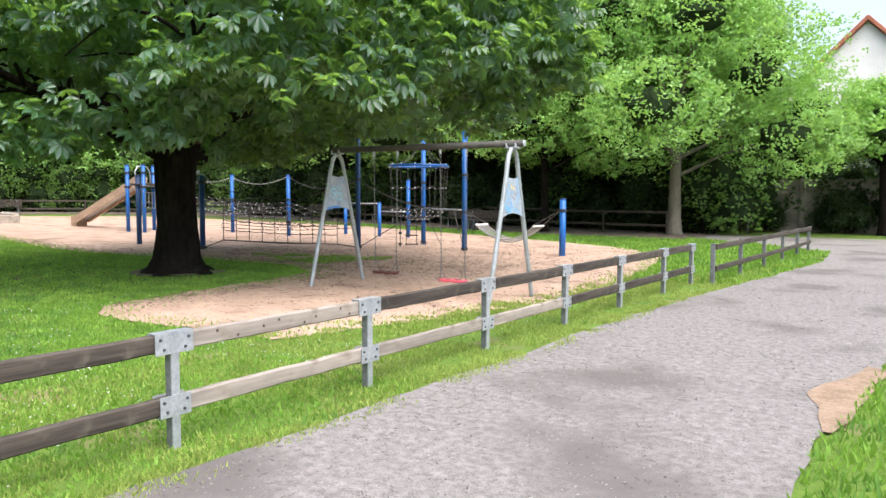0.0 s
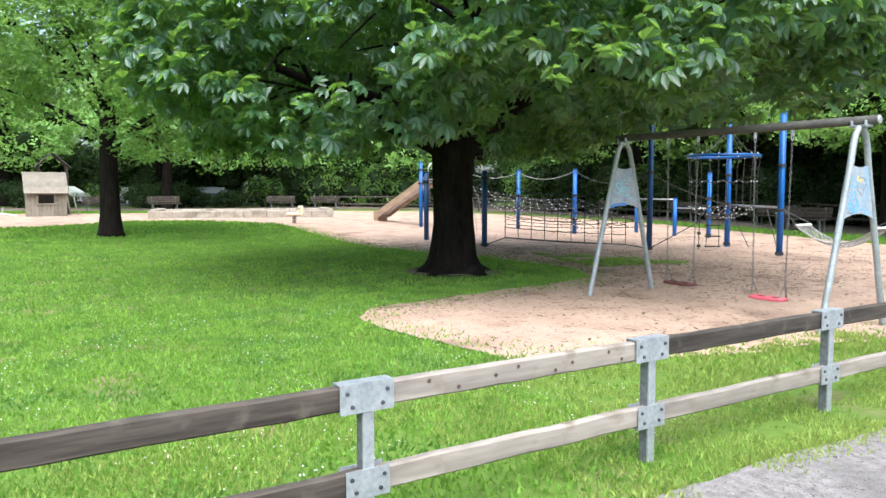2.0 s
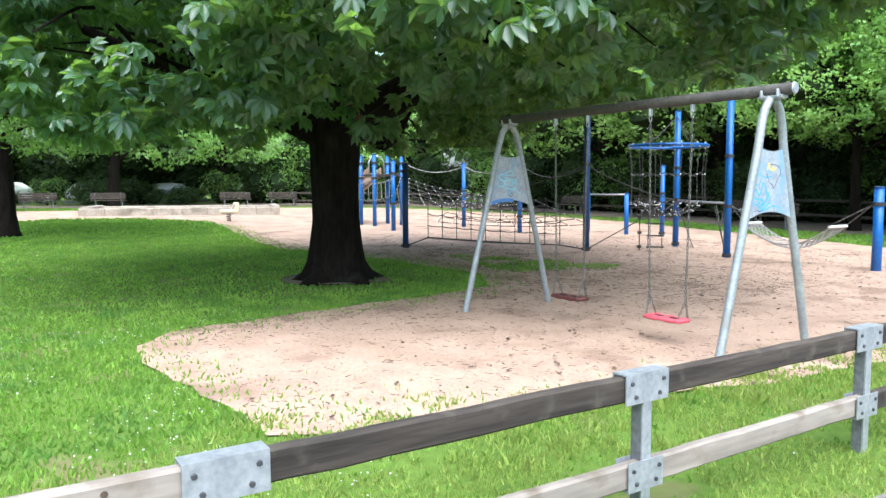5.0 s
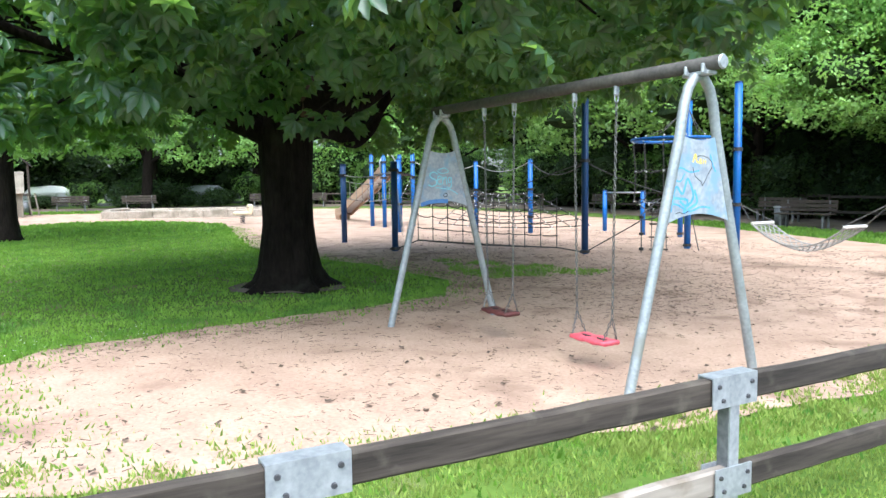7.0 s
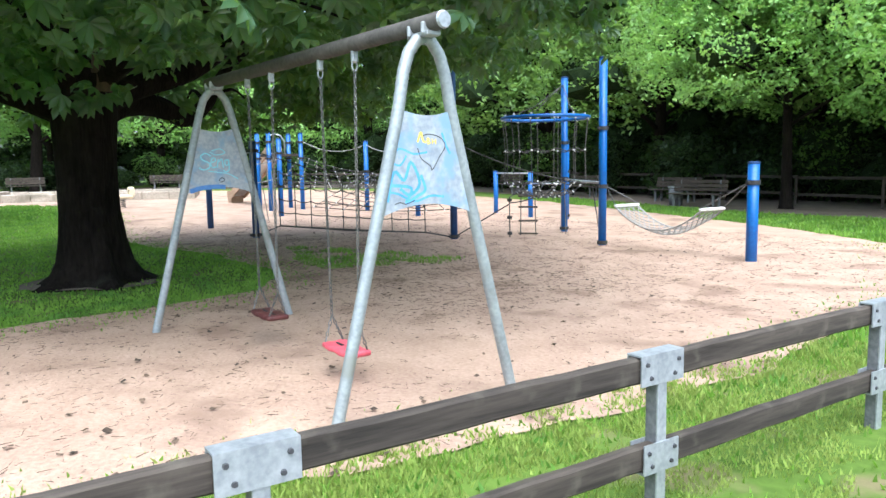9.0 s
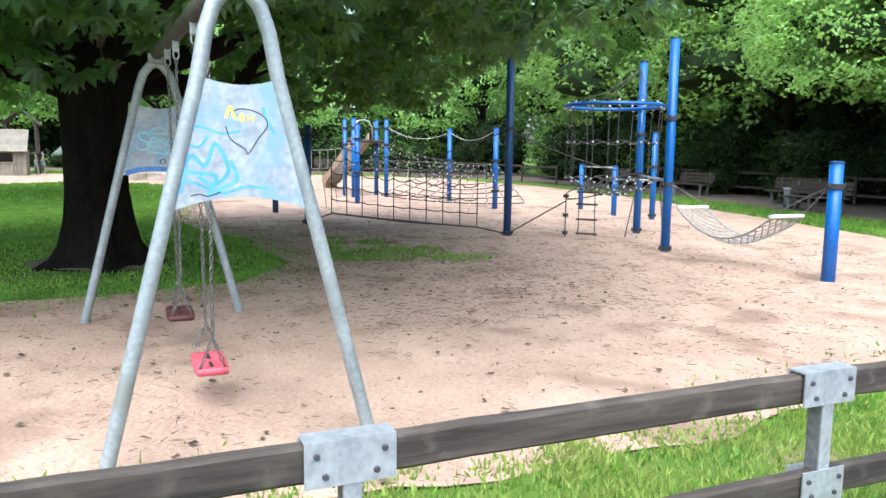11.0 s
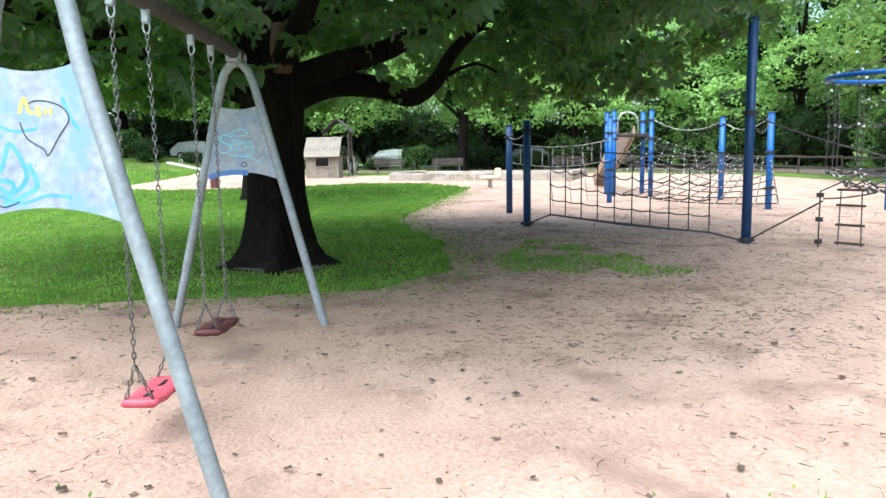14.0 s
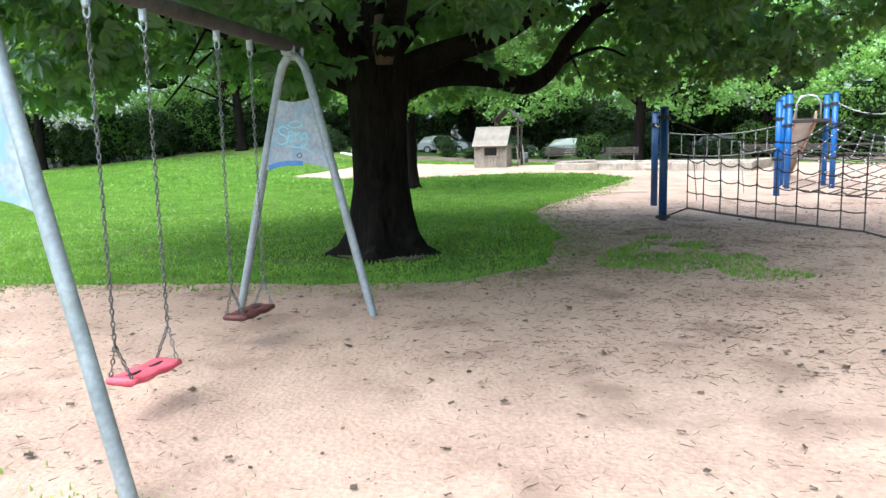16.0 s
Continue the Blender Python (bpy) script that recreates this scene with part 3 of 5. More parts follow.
def tree(at, tall, spread, low, seed, mat, count=3500, size=0.3, r=0.22, label="", name="tree", bark=None, nclump=14, inner=0.62, group="trees round the playground"):
    rg = random.Random(seed)
    t = thing(name, label, "tree", group, (at[0], at[1], H(*at)))
    g = Geo()
    lean = Vector((rg.uniform(-0.3, 0.3), rg.uniform(-0.3, 0.3), 0))
    g.tube([(0, 0, -0.1), (0, 0, 0.15), (0, 0, 0.7), lean * 0.5 + Vector((0, 0, low)), lean + Vector((0, 0, tall * 0.8))], [r * 1.7, r * 1.3, r * 1.05, r * 0.85, r * 0.2], 10)
    clumps, core = [], Geo()
    for i in range(nclump):
        a = i * 2.4 + rg.uniform(-0.4, 0.4)
        k = i / (nclump - 1)
        z = low + (tall - low) * (0.1 + 0.85 * k)
        d = spread * (0.68 - 0.55 * k ** 1.6) * rg.uniform(0.75, 1.15)
        s = spread * rg.uniform(0.36, 0.52) * (1 - 0.25 * k)
        c = (d * math.cos(a), d * math.sin(a), z)
        clumps.append((*c, s, s, s * 0.62))
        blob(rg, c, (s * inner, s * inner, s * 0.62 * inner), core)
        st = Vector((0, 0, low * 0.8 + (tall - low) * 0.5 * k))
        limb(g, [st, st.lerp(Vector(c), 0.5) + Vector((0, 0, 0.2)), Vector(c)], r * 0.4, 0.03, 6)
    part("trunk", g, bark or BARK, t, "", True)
    part("inner_foliage", core, CORE, t, "dark added core painted as shade behind the leaves")
    part("crown", crown_mesh(clumps, count, size, seed, mat), None, t, "uneven leafy crown")
    return t


def shrub_thing(at, w, tall, seed, mat, count=900, size=0.24):
    rg = random.Random(seed)
    t = thing("shrub", "dense dark green shrub in the hedge belt", "shrub", "hedge belt", (at[0], at[1], H(*at)))
    clumps, core, g = [], Geo(), Geo()
    for i in range(8):
        c = (rg.uniform(-0.5, 0.5) * w, rg.uniform(-0.35, 0.35) * w, rg.uniform(0.25, 0.8) * tall)
        s = w * rg.uniform(0.26, 0.4)
        clumps.append((*c, s, s, min(s, tall * 0.34)))
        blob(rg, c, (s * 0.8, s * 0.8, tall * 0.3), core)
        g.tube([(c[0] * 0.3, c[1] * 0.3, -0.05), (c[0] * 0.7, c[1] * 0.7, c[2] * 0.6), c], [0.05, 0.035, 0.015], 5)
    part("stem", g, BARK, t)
    part("inner_foliage", core, CORE, t, "dark added core painted as shade behind the leaves")
    part("crown", crown_mesh(clumps, count, size, seed, mat), None, t)
    return t


chestnut()
tree((-27.3, 5.3), 9.5, 5.8, 3.3, 11, LEAFM, 10000, 0.22, 0.3, "young chestnut with slim dark trunk standing on the lawn", "lawn_tree", inner=0.15)
tree((-10.4, 31.3), 12.5, 7.4, 3.0, 12, LEAFB, 24000, 0.2, 0.26, "bright green broad tree with pale trunk beside the gravel path", "park_tree", BARKPALE, 20, inner=0.45)
tree((-12.9, 36.0), 14, 6.0, 5.0, 13, LEAFM, 4000, 0.32, 0.25, "tall green tree behind the rail fence", "park_tree", inner=0.5)
tree((-3.2, 36.5), 6.2, 3.4, 3.4, 14, LEAFB, 3500, 0.28, 0.2, "slender light green tree by the old wall", "park_tree", inner=0.35)
tree((3.5, 38), 6.5, 3.8, 2.6, 15, LEAFB, 3500, 0.28, 0.2, "light green tree beyond the path", "park_tree", inner=0.4)
tree((-15.6, 29.6), 10, 5.6, 3.2, 16, LEAFB, 14000, 0.18, 0.16, "bright green tree with low branches before the rail fence", "park_tree", nclump=16, inner=0.4)
proto = [tree((-56, 20), 13, 6.4, 3.3, 21, LEAFB, 4200, 0.33, 0.3, "broad leafy tree in the belt round the playground", "belt_tree", inner=0.5),
         tree((-20, 38), 14, 6.8, 3.4, 22, LEAFM, 4200, 0.33, 0.3, "broad leafy tree in the belt round the playground", "belt_tree", inner=0.55),
         tree((-58, 3), 12, 6.2, 3.2, 23, LEAFB, 4200, 0.33, 0.32, "broad leafy tree in the belt round the playground", "belt_tree", inner=0.45)]
rg = random.Random(31)
for x, y, k in [(-27, 39, 0), (-34, 38, 1), (-41, 36, 1), (-48, 32, 0), (-54, 28, 2), (-52, 12, 2), (-57, -5, 0), (-60, -14, 1), (-62, -24, 1), (-58, -34, 0), (-50, -42, 1), (-38, -44, 1), (-24, 46, 1), (-38, 46, 0),
                (-70, -8, 1), (-72, 8, 0), (-72, 24, 1), (-66, 38, 1), (-74, -26, 1), (-14, 46, 1), (-54, 44, 1), (16, 44, 1), (-24, 33.5, 1), (-17.5, 34.5, 1), (-31.5, 34, 1), (-53, -17, 1), (-47, -30, 0), (-64, -2, 1), (-64, 14, 0), (-62, 30, 1)]:
    s = rg.uniform(0.9, 1.15)
    o = copy_thing(proto[k], pose(x, y, H(x, y), 0, 0, rg.uniform(0, 360)))
    o.scale = (s, s, s)
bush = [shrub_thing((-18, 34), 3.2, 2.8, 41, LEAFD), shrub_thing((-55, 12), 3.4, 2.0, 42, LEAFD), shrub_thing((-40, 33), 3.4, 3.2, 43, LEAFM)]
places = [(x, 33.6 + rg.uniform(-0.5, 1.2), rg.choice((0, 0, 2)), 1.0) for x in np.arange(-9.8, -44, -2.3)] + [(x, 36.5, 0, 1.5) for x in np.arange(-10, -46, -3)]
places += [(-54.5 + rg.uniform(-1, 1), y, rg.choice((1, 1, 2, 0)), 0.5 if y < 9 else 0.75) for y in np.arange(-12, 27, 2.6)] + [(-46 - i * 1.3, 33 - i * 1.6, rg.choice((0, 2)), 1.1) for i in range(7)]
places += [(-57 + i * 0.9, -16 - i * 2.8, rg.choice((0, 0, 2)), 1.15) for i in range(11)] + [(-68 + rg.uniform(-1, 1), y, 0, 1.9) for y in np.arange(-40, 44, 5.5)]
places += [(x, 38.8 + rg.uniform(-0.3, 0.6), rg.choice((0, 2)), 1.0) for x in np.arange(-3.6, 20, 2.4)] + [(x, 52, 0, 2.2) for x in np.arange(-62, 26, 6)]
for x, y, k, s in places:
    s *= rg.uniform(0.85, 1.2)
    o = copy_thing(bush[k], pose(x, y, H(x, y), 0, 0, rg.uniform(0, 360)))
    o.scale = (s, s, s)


# ---- grass, bits on the sand, pebbles ----
def blades(name, x, y, tall, mat, label, parent=None, wide=0.011):
    n = len(x)
    a, lean = rng.uniform(0, 2 * np.pi, n), rng.uniform(0.1, 0.75, n)
    b = rng.uniform(0, 2 * np.pi, n)
    h, w = tall * rng.uniform(0.5, 1.25, n), wide * rng.uniform(0.7, 1.4, n)
    z = height(x, y) - 0.02
    sx, sy, dx, dy = np.cos(a) * w, np.sin(a) * w, np.cos(b) * lean * h, np.sin(b) * lean * h
    v = np.stack([np.stack([x - sx, y - sy, z], 1), np.stack([x + sx, y + sy, z], 1), np.stack([x + sx * 0.6 + dx * 0.45, y + sy * 0.6 + dy * 0.45, z + h * 0.6], 1), np.stack([x + dx, y + dy, z + h * 0.95], 1)], 1).reshape(-1, 3)
    return tagged(new(name, array_mesh(name, v, np.arange(4 * n).reshape(-1, 4), mat)), label, "grass", kind="stuff")


def sown(n, x0, y0, x1, y1, patch=0.0):
    x, y = rng.uniform(x0, x1, n), rng.uniform(y0, y1, n)
    ok = ~inside(sand_poly, x, y) & ~inside(path_poly, x, y) & (~inside(root_poly, x, y) | (rng.uniform(0, 1, n) < 0.4)) & ~inside(dark_poly, x, y)
    edge = np.minimum(np.minimum(x - x0, x1 - x), np.minimum(y - y0, y1 - y))
    ok &= edge > rng.uniform(0, 1, n) ** 2 * min(2.0, (x1 - x0) * 0.2)
    x, y = x[ok], y[ok]
    if patch:
        k = np.array([noise.noise((u * 0.9, v * 0.9, 4)) + 0.5 * noise.noise((u * 3, v * 3, 7)) for u, v in zip(x, y)])
        x, y = x[k > -patch], y[k > -patch]
    return x, y


x, y = sown(200000, -12.5, -5, -3.3, 16, 0.75)
k = ~((x > -6.8) & (y > 5.5) & (rng.uniform(0, 1, len(x)) < 0.9))
x, y = x[k], y[k]
blades("grass", x, y, 0.05, BLADE, "short bright green lawn grass")
x, y = sown(105000, -6.8, 1, -3.5, 16, 0.12)
blades("grass", x, y, 0.045, DRYBLADE, "pale yellowish grass beside the fence", wide=0.006)
x, y = sown(190000, -28, -12, -11, 16)
blades("grass", x, y, 0.05, BLADE, "short bright green lawn grass", wide=0.016)
x, y = sown(80000, -50, -26, -26, 16)
blades("grass", x, y, 0.09, BLADE, "short bright green lawn grass", wide=0.045)
x, y = sown(60000, -2.2, -3, 4.5, 11)
blades("grass", x, y, 0.08, BLADE, "short bright green grass on the far verge of the path")
x, y = sown(60000, -26, 14, -3, 31)
blades("grass", x, y, 0.1, BLADE, "short bright green grass beyond the sand", wide=0.025)
x, y = rng.uniform(-16.2, -12, 11000), rng.uniform(12.2, 15.6, 11000)
k = inside(tuft_poly, x, y) & np.array([noise.noise((u * 1.8, v * 1.8, 1)) > -0.12 for u, v in zip(x, y)])
blades("grass", x[k], y[k], 0.075, BLADE, "thin island of grass in the sand", wide=0.013)
# thin grass and crumbs straying over the rim of the sand
m = rng.integers(0, len(sand_poly), 40000)
ex, ey = sand_poly[m, 0] + rng.normal(0, 0.3, 40000), sand_poly[m, 1] + rng.normal(0, 0.3, 40000)
k = (ex > -30) & (ey < 22) & ~inside(path_poly, ex, ey)
blades("grass", ex[k], ey[k], 0.06, BLADE, "thin grass straying over the rim of the sand", wide=0.012)
m = np.flatnonzero((sand_poly[:, 0] > -7.2) & (sand_poly[:, 1] < 14.5))
m = rng.choice(m, 16000)
ex, ey = sand_poly[m, 0] + rng.normal(0.05, 0.33, 16000), sand_poly[m, 1] + rng.normal(0, 0.3, 16000)
k = np.array([noise.noise((u * 2.4, v * 2.4, 6)) > 0.08 for u, v in zip(ex, ey)])
blades("grass", ex[k], ey[k], 0.06, DRYBLADE, "patchy yellowish grass where the lawn meets the sand", wide=0.009)
# ragged fringe of grass along the rim of the path
n = 22000
ey = rng.uniform(0.5, 20, n)
ex = -4.12 + rng.normal(0, 0.09, n) + 0.012 * np.clip(ey - 10, 0, 20)
k = np.array([noise.noise((u * 3.0, v * 1.6, 14)) > -0.05 for u, v in zip(ex, ey)])
blades("grass", ex[k], ey[k], 0.05, DRYBLADE, "ragged yellowish grass along the rim of the path", wide=0.007)
# loose tufts on the sand by the fence
tx, ty = [], []
for _ in range(60):
    cx, cy = rng.uniform(-6.3, -5.0), rng.uniform(6.8, 14.6)
    m = rng.integers(15, 110)
    q = rng.normal(0, 1, (m, 2)) * rng.uniform(0.04, 0.14)
    tx.append(cx + q[:, 0]), ty.append(cy + q[:, 1])
blades("grass", np.concatenate(tx), np.concatenate(ty), 0.075, DRYBLADE, "loose tufts of yellowish grass growing in the sand", wide=0.007)

n = 70000
x, y = rng.uniform(-22, -5.2, n), rng.uniform(6, 22, n)
ok = inside(sand_poly, x, y)
dens = np.array([noise.noise((u * 0.5, v * 0.5, 21)) for u, v in zip(x, y)])
ok &= dens > rng.uniform(-0.9, 0.35, n)
x, y = x[ok], y[ok]
twig = np.array([(-0.5, -0.05, 0), (0.5, 0.02, 0), (0.48, 0.035, 0.02), (-0.45, 0.04, 0.04), (-0.5, -0.05, 0.06), (0.5, 0.02, 0.04)])
v, f = scatter(twig, np.array([(0, 1, 2, 3), (3, 2, 5, 4), (0, 4, 5, 1)]), np.stack([x, y, height(x, y) + 0.023], 1), turned(len(x), 0.08, rng), 0.012 + 0.065 * rng.uniform(0, 1, len(x)) ** 3.4)
tagged(new("bark_litter", array_mesh("bark_litter", v, f, DEBRIS)), "dark twigs and bark crumbs scattered over the sand", "litter", kind="stuff")
curl = np.array([(-0.5, -0.3, 0.12), (0, -0.42, 0.02), (0.5, -0.1, 0.2), (0.4, 0.3, 0.06), (-0.1, 0.4, 0.25), (-0.5, 0.2, 0.03), (0, 0, 0.12)])
x, y = rng.uniform(-20, -5.6, 4200), rng.uniform(6, 22, 4200)
ok = inside(sand_poly, x, y)
x, y = x[ok], y[ok]
v, f = scatter(curl, np.array([(0, 1, 6), (1, 2, 6), (2, 3, 6), (3, 4, 6), (4, 5, 6), (5, 0, 6)]), np.stack([x, y, height(x, y) + 0.018], 1), turned(len(x), 0.15, rng), 0.012 + 0.05 * rng.uniform(0, 1, len(x)) ** 3.2)
tagged(new("dead_leaves", array_mesh("dead_leaves", v, f, DEBRIS)), "curled brown dead leaves and clods lying on the sand", "litter", kind="stuff")
n = 5200
x, y = np.where(rng.uniform(0, 1, n) < 0.4, -4.05 + rng.exponential(0.4, n), rng.uniform(-4, 0.4, n)), rng.uniform(0.5, 20, n)
ok = inside(path_poly, x, y)
x, y = x[ok], y[ok]
v, f = scatter(twig, np.array([(0, 1, 2, 3), (3, 2, 5, 4), (0, 4, 5, 1)]), np.stack([x, y, height(x, y) + 0.01], 1), turned(len(x), 0.08, rng), rng.uniform(0.01, 0.07, len(x)) ** 1.15)
tagged(new("twig_litter", array_mesh("twig_litter", v, f, DEBRIS)), "dark twigs and crumbs along the edge of the path", "litter", kind="stuff")
m = np.flatnonzero((sand_poly[:, 0] < -10) & (sand_poly[:, 0] > -25) & (sand_poly[:, 1] < 14))
m = rng.choice(m, 9000)
x, y = sand_poly[m, 0] + rng.normal(0.1, 0.5, 9000), sand_poly[m, 1] + rng.normal(0.1, 0.5, 9000)
x, y = np.concatenate([x, rng.uniform(-17.5, -8.5, 15000)]), np.concatenate([y, rng.normal(13.8, 1.7, 15000)])
ok = inside(sand_poly, x, y)
x, y = x[ok], y[ok]
v, f = scatter(twig, np.array([(0, 1, 2, 3), (3, 2, 5, 4), (0, 4, 5, 1)]), np.stack([x, y, height(x, y) + 0.021], 1), turned(len(x), 0.12, rng), 0.014 + 0.065 * rng.uniform(0, 1, len(x)) ** 2.6)
tagged(new("bark_litter", array_mesh("bark_litter", v, f, DEBRIS)), "dark bark crumbs thick on the sand under the chestnut", "litter", kind="stuff")
x, y = sown(4200, -12, -3, -4.6, 9)
k = np.array([noise.noise((u * 0.8, v * 0.8, 30)) > 0.05 for u, v in zip(x, y)])
x, y = x[k], y[k]
ball = np.array([(1, 0, 0), (0, 1, 0), (-1, 0, 0), (0, -1, 0), (0, 0, 0.8)], float)
v, f = scatter(ball, np.array([(0, 1, 4), (1, 2, 4), (2, 3, 4), (3, 0, 4)]), np.stack([x, y, height(x, y) + 0.025], 1), turned(len(x), 0.3, rng), rng.uniform(0.004, 0.008, len(x)))
tagged(new("clover_flowers", array_mesh("clover_flowers", v, f, CLIP)), "small white clover flowers dotted in the lawn", "flowers", kind="stuff")
n = 24000
x, y = rng.uniform(-4.1, 0, n), rng.uniform(0.5, 16, n)
ok = inside(path_poly, x, y)
x, y = x[ok], y[ok]
oct_v = np.array([(1, 0, 0), (0, 1, 0), (-1, 0, 0), (0, -1, 0), (0, 0, 0.6), (0, 0, -0.6)], float)
v, f = scatter(oct_v, np.array([(0, 1, 4), (1, 2, 4), (2, 3, 4), (3, 0, 4)]), np.stack([x, y, height(x, y) + 0.006], 1), turned(len(x), 0.3, rng), rng.uniform(0.003, 0.010, len(x)))
tagged(new("pebbles", array_mesh("pebbles", v, f, PEBBLE)), "small grey stones loose on the gravel path", "gravel", kind="stuff")


# ---- rail fences ----
def rail_mesh(l, h, th, seed):
    """A sawn rail along y from 0 to l, a little wavy and worn at its edges."""
    rg = random.Random(seed)
    g, n = Geo(), 10
    verts, faces = [], []
    for i in range(n + 1):
        y, dz, dx = l * i / n, rg.uniform(-0.003, 0.003), rg.uniform(-0.002, 0.002)
        b = 0.008 + rg.uniform(0, 0.004)
        for px, pz in ((-th / 2, -h / 2 + b), (-th / 2, h / 2 - b), (-th / 2 + b, h / 2), (th / 2 - b, h / 2), (th / 2, h / 2 - b), (th / 2, -h / 2 + b), (th / 2 - b, -h / 2), (-th / 2 + b, -h / 2)):
            verts.append((px + dx, y, pz + dz))
    for i in range(n):
        for k in range(8):
            a, c = i * 8 + k, i * 8 + (k + 1) % 8
            faces.append((a, c, c + 8, a + 8))
    faces += [tuple(range(8)), tuple(range(n * 8 + 7, n * 8 - 1, -1))]
    return g.add(verts, faces)


def bracket(fence_post, z, w, top):
    """The folded steel shoe that holds two rail ends, with its bolts."""
    prof = [(-0.042, -0.066), (-0.042, 0.069), (0.042, 0.069), (0.042, -0.066), (0.035, -0.066), (0.035, 0.062), (-0.035, 0.062), (-0.035, -0.066)]
    s = 1 if top else -1
    verts = [(x, y, z + s * q) for y in (-w / 2, w / 2) for x, q in prof]
    faces = [(i, (i + 1) % 8, 8 + (i + 1) % 8, 8 + i) for i in range(8)] + [(0, 1, 6, 7), (1, 2, 5, 6), (2, 3, 4, 5), (15, 14, 9, 8), (14, 13, 10, 9), (13, 12, 11, 10)]
    g = Geo().add(verts, faces)
    b = part("bracket", g, ZINC, fence_post, "galvanised rail bracket")
    for sy in (-1, 1):
        for dz, dy in ((0.028, 0.37), (-0.034, 0.28)):
            part("bolt", Geo().tube([(0.042, sy * w * dy, z + dz), (0.050, sy * w * dy, z + dz)], [0.011, 0.009], 7), BOLT, b)


fence = thing("rail_fence", "low two-rail wooden fence on galvanised steel posts along the path", "fence", at=(-4.54, 0, 0))
FENCE_Y = [-4.15, -2.29, -0.43, 1.43, 3.30, 5.15, 7.01, 8.88, 10.68, 12.58, 14.1]
for i, y in enumerate(FENCE_Y):
    g = Geo().box((0, 0.006, 0.31), (0.012, 0.058, 0.82), None, 0.003)
    p = part("post", g, ZINC, fence, "grey galvanised steel post")
    p.location = (0.03, y, 0)
    # the web is a darker steel than the front flange
    part("web", Geo().box((-0.036, -0.016, 0.31), (0.058, 0.012, 0.815), None, 0.002), ZINCD, p, "darker steel web of the post")
    bracket(p, 0.668, 0.27, True)
    bracket(p, 0.272, 0.22, False)
    for c in [q for q in p.children if q.name.startswith("bracket")]:
        c.location = (-0.03, 0, 0)
    if i:
        l = y - FENCE_Y[i - 1] - 0.03
        for z, pale in ((0.668, i == 5), (0.272, i in (5, 6, 7))):
            r = part("rail", rail_mesh(l, 0.115, 0.052, i * 3 + int(z * 10)), RAILNEW if pale else RAIL, fence, "pale newer wooden rail" if pale else "dark weathered wooden rail")
            r.location = (0, FENCE_Y[i - 1] + 0.015, z)
            if pale and z > 0.5:
                for k in range(9):
                    ky = 0.12 + k * 0.19 + 0.05 * math.sin(k * 3)
                    kn = part("knot", Geo().tube([(0.0275, ky, 0.03 * math.sin(k * 2.1)), (0.0292, ky, 0.03 * math.sin(k * 2.1))], 0.011, 8), KNOT, r)


def far_fence(name, label, pts, h=0.74, mat=RAIL, post_mat=ZINCD, group=""):
    t = thing(name, label, "fence", group, (*pts[0], H(*pts[0])))
    o = Vector((*pts[0], H(*pts[0])))
    for i, p in enumerate(pts):
        q = Vector((*p, H(*p))) - o
        part("post", Geo().box((0, 0, h / 2 - 0.05), (0.075, 0.075, h + 0.1), None, 0.008), post_mat, t).location = q
        if i:
            a = Vector((*pts[i - 1], H(*pts[i - 1]))) - o
            d = q - a
            for z in (h - 0.06, h * 0.38):
                r = part("rail", rail_mesh(d.length, 0.1, 0.05, i), mat, t)
                r.matrix_basis = Matrix.Translation(a + Vector((0, 0, z))) @ Matrix.Rotation(math.atan2(-d.x, d.y), 4, "Z") @ Matrix.Translation((0.05, 0, 0))
    return t


far_fence("rail_fence", "two-rail wooden fence bordering the gravel path past the opening", [(-4.22, 14.35), (-4.22, 16.4), (-4.2, 18.5), (-4.2, 20.6), (-4.2, 22.6), (-4.2, 24.4)])
far_fence("rail_fence", "dark two-rail wooden fence before the shrubs", [(-10.6, 31.0), (-13.6, 31.4), (-16.6, 31.8), (-19.6, 32.1), (-22.6, 32.3), (-25.6, 32.4), (-28.6, 32.4), (-31.6, 32.3)], 1.0, BENCH, BENCH)
far_fence("rail_fence", "dark two-rail wooden fence bordering the back path", [(-34, 29.5), (-37, 29.2), (-40, 28.6), (-43, 27.4), (-46, 25.4), (-48.5, 22.5)], 0.9, BENCH, BENCH)


# ---- the swing ----
def arc_panel(c, w_top, w_bot, z_top, z_bot):
    """A thin board between the legs with hollow top and bottom edges, rounded to a slight thickness."""
    g, n = Geo(), 14
    verts, faces = [], []
    for dx in (-0.006, 0.006):
        for i in range(n + 1):
            u = 2 * i / n - 1
            verts += [(dx, u * w_bot, z_bot + 0.075 * (1 - u * u)), (dx, u * w_top, z_top - 0.035 * (1 - u * u))]
    m = 2 * (n + 1)
    for i in range(n):
        a = 2 * i
        faces += [(a, a + 2, a + 3, a + 1), (m + a, m + a + 1, m + a + 3, m + a + 2), (a, m + a, m + a + 2, a + 2), (a + 1, a + 3, m + a + 3, m + a + 1)]
    faces += [(0, 1, m + 1, m), (m - 2, 2 * m - 2, 2 * m - 1, m - 1)]
    return g.add([(v[0] + c[0], v[1] + c[1], v[2]) for v in verts], faces)


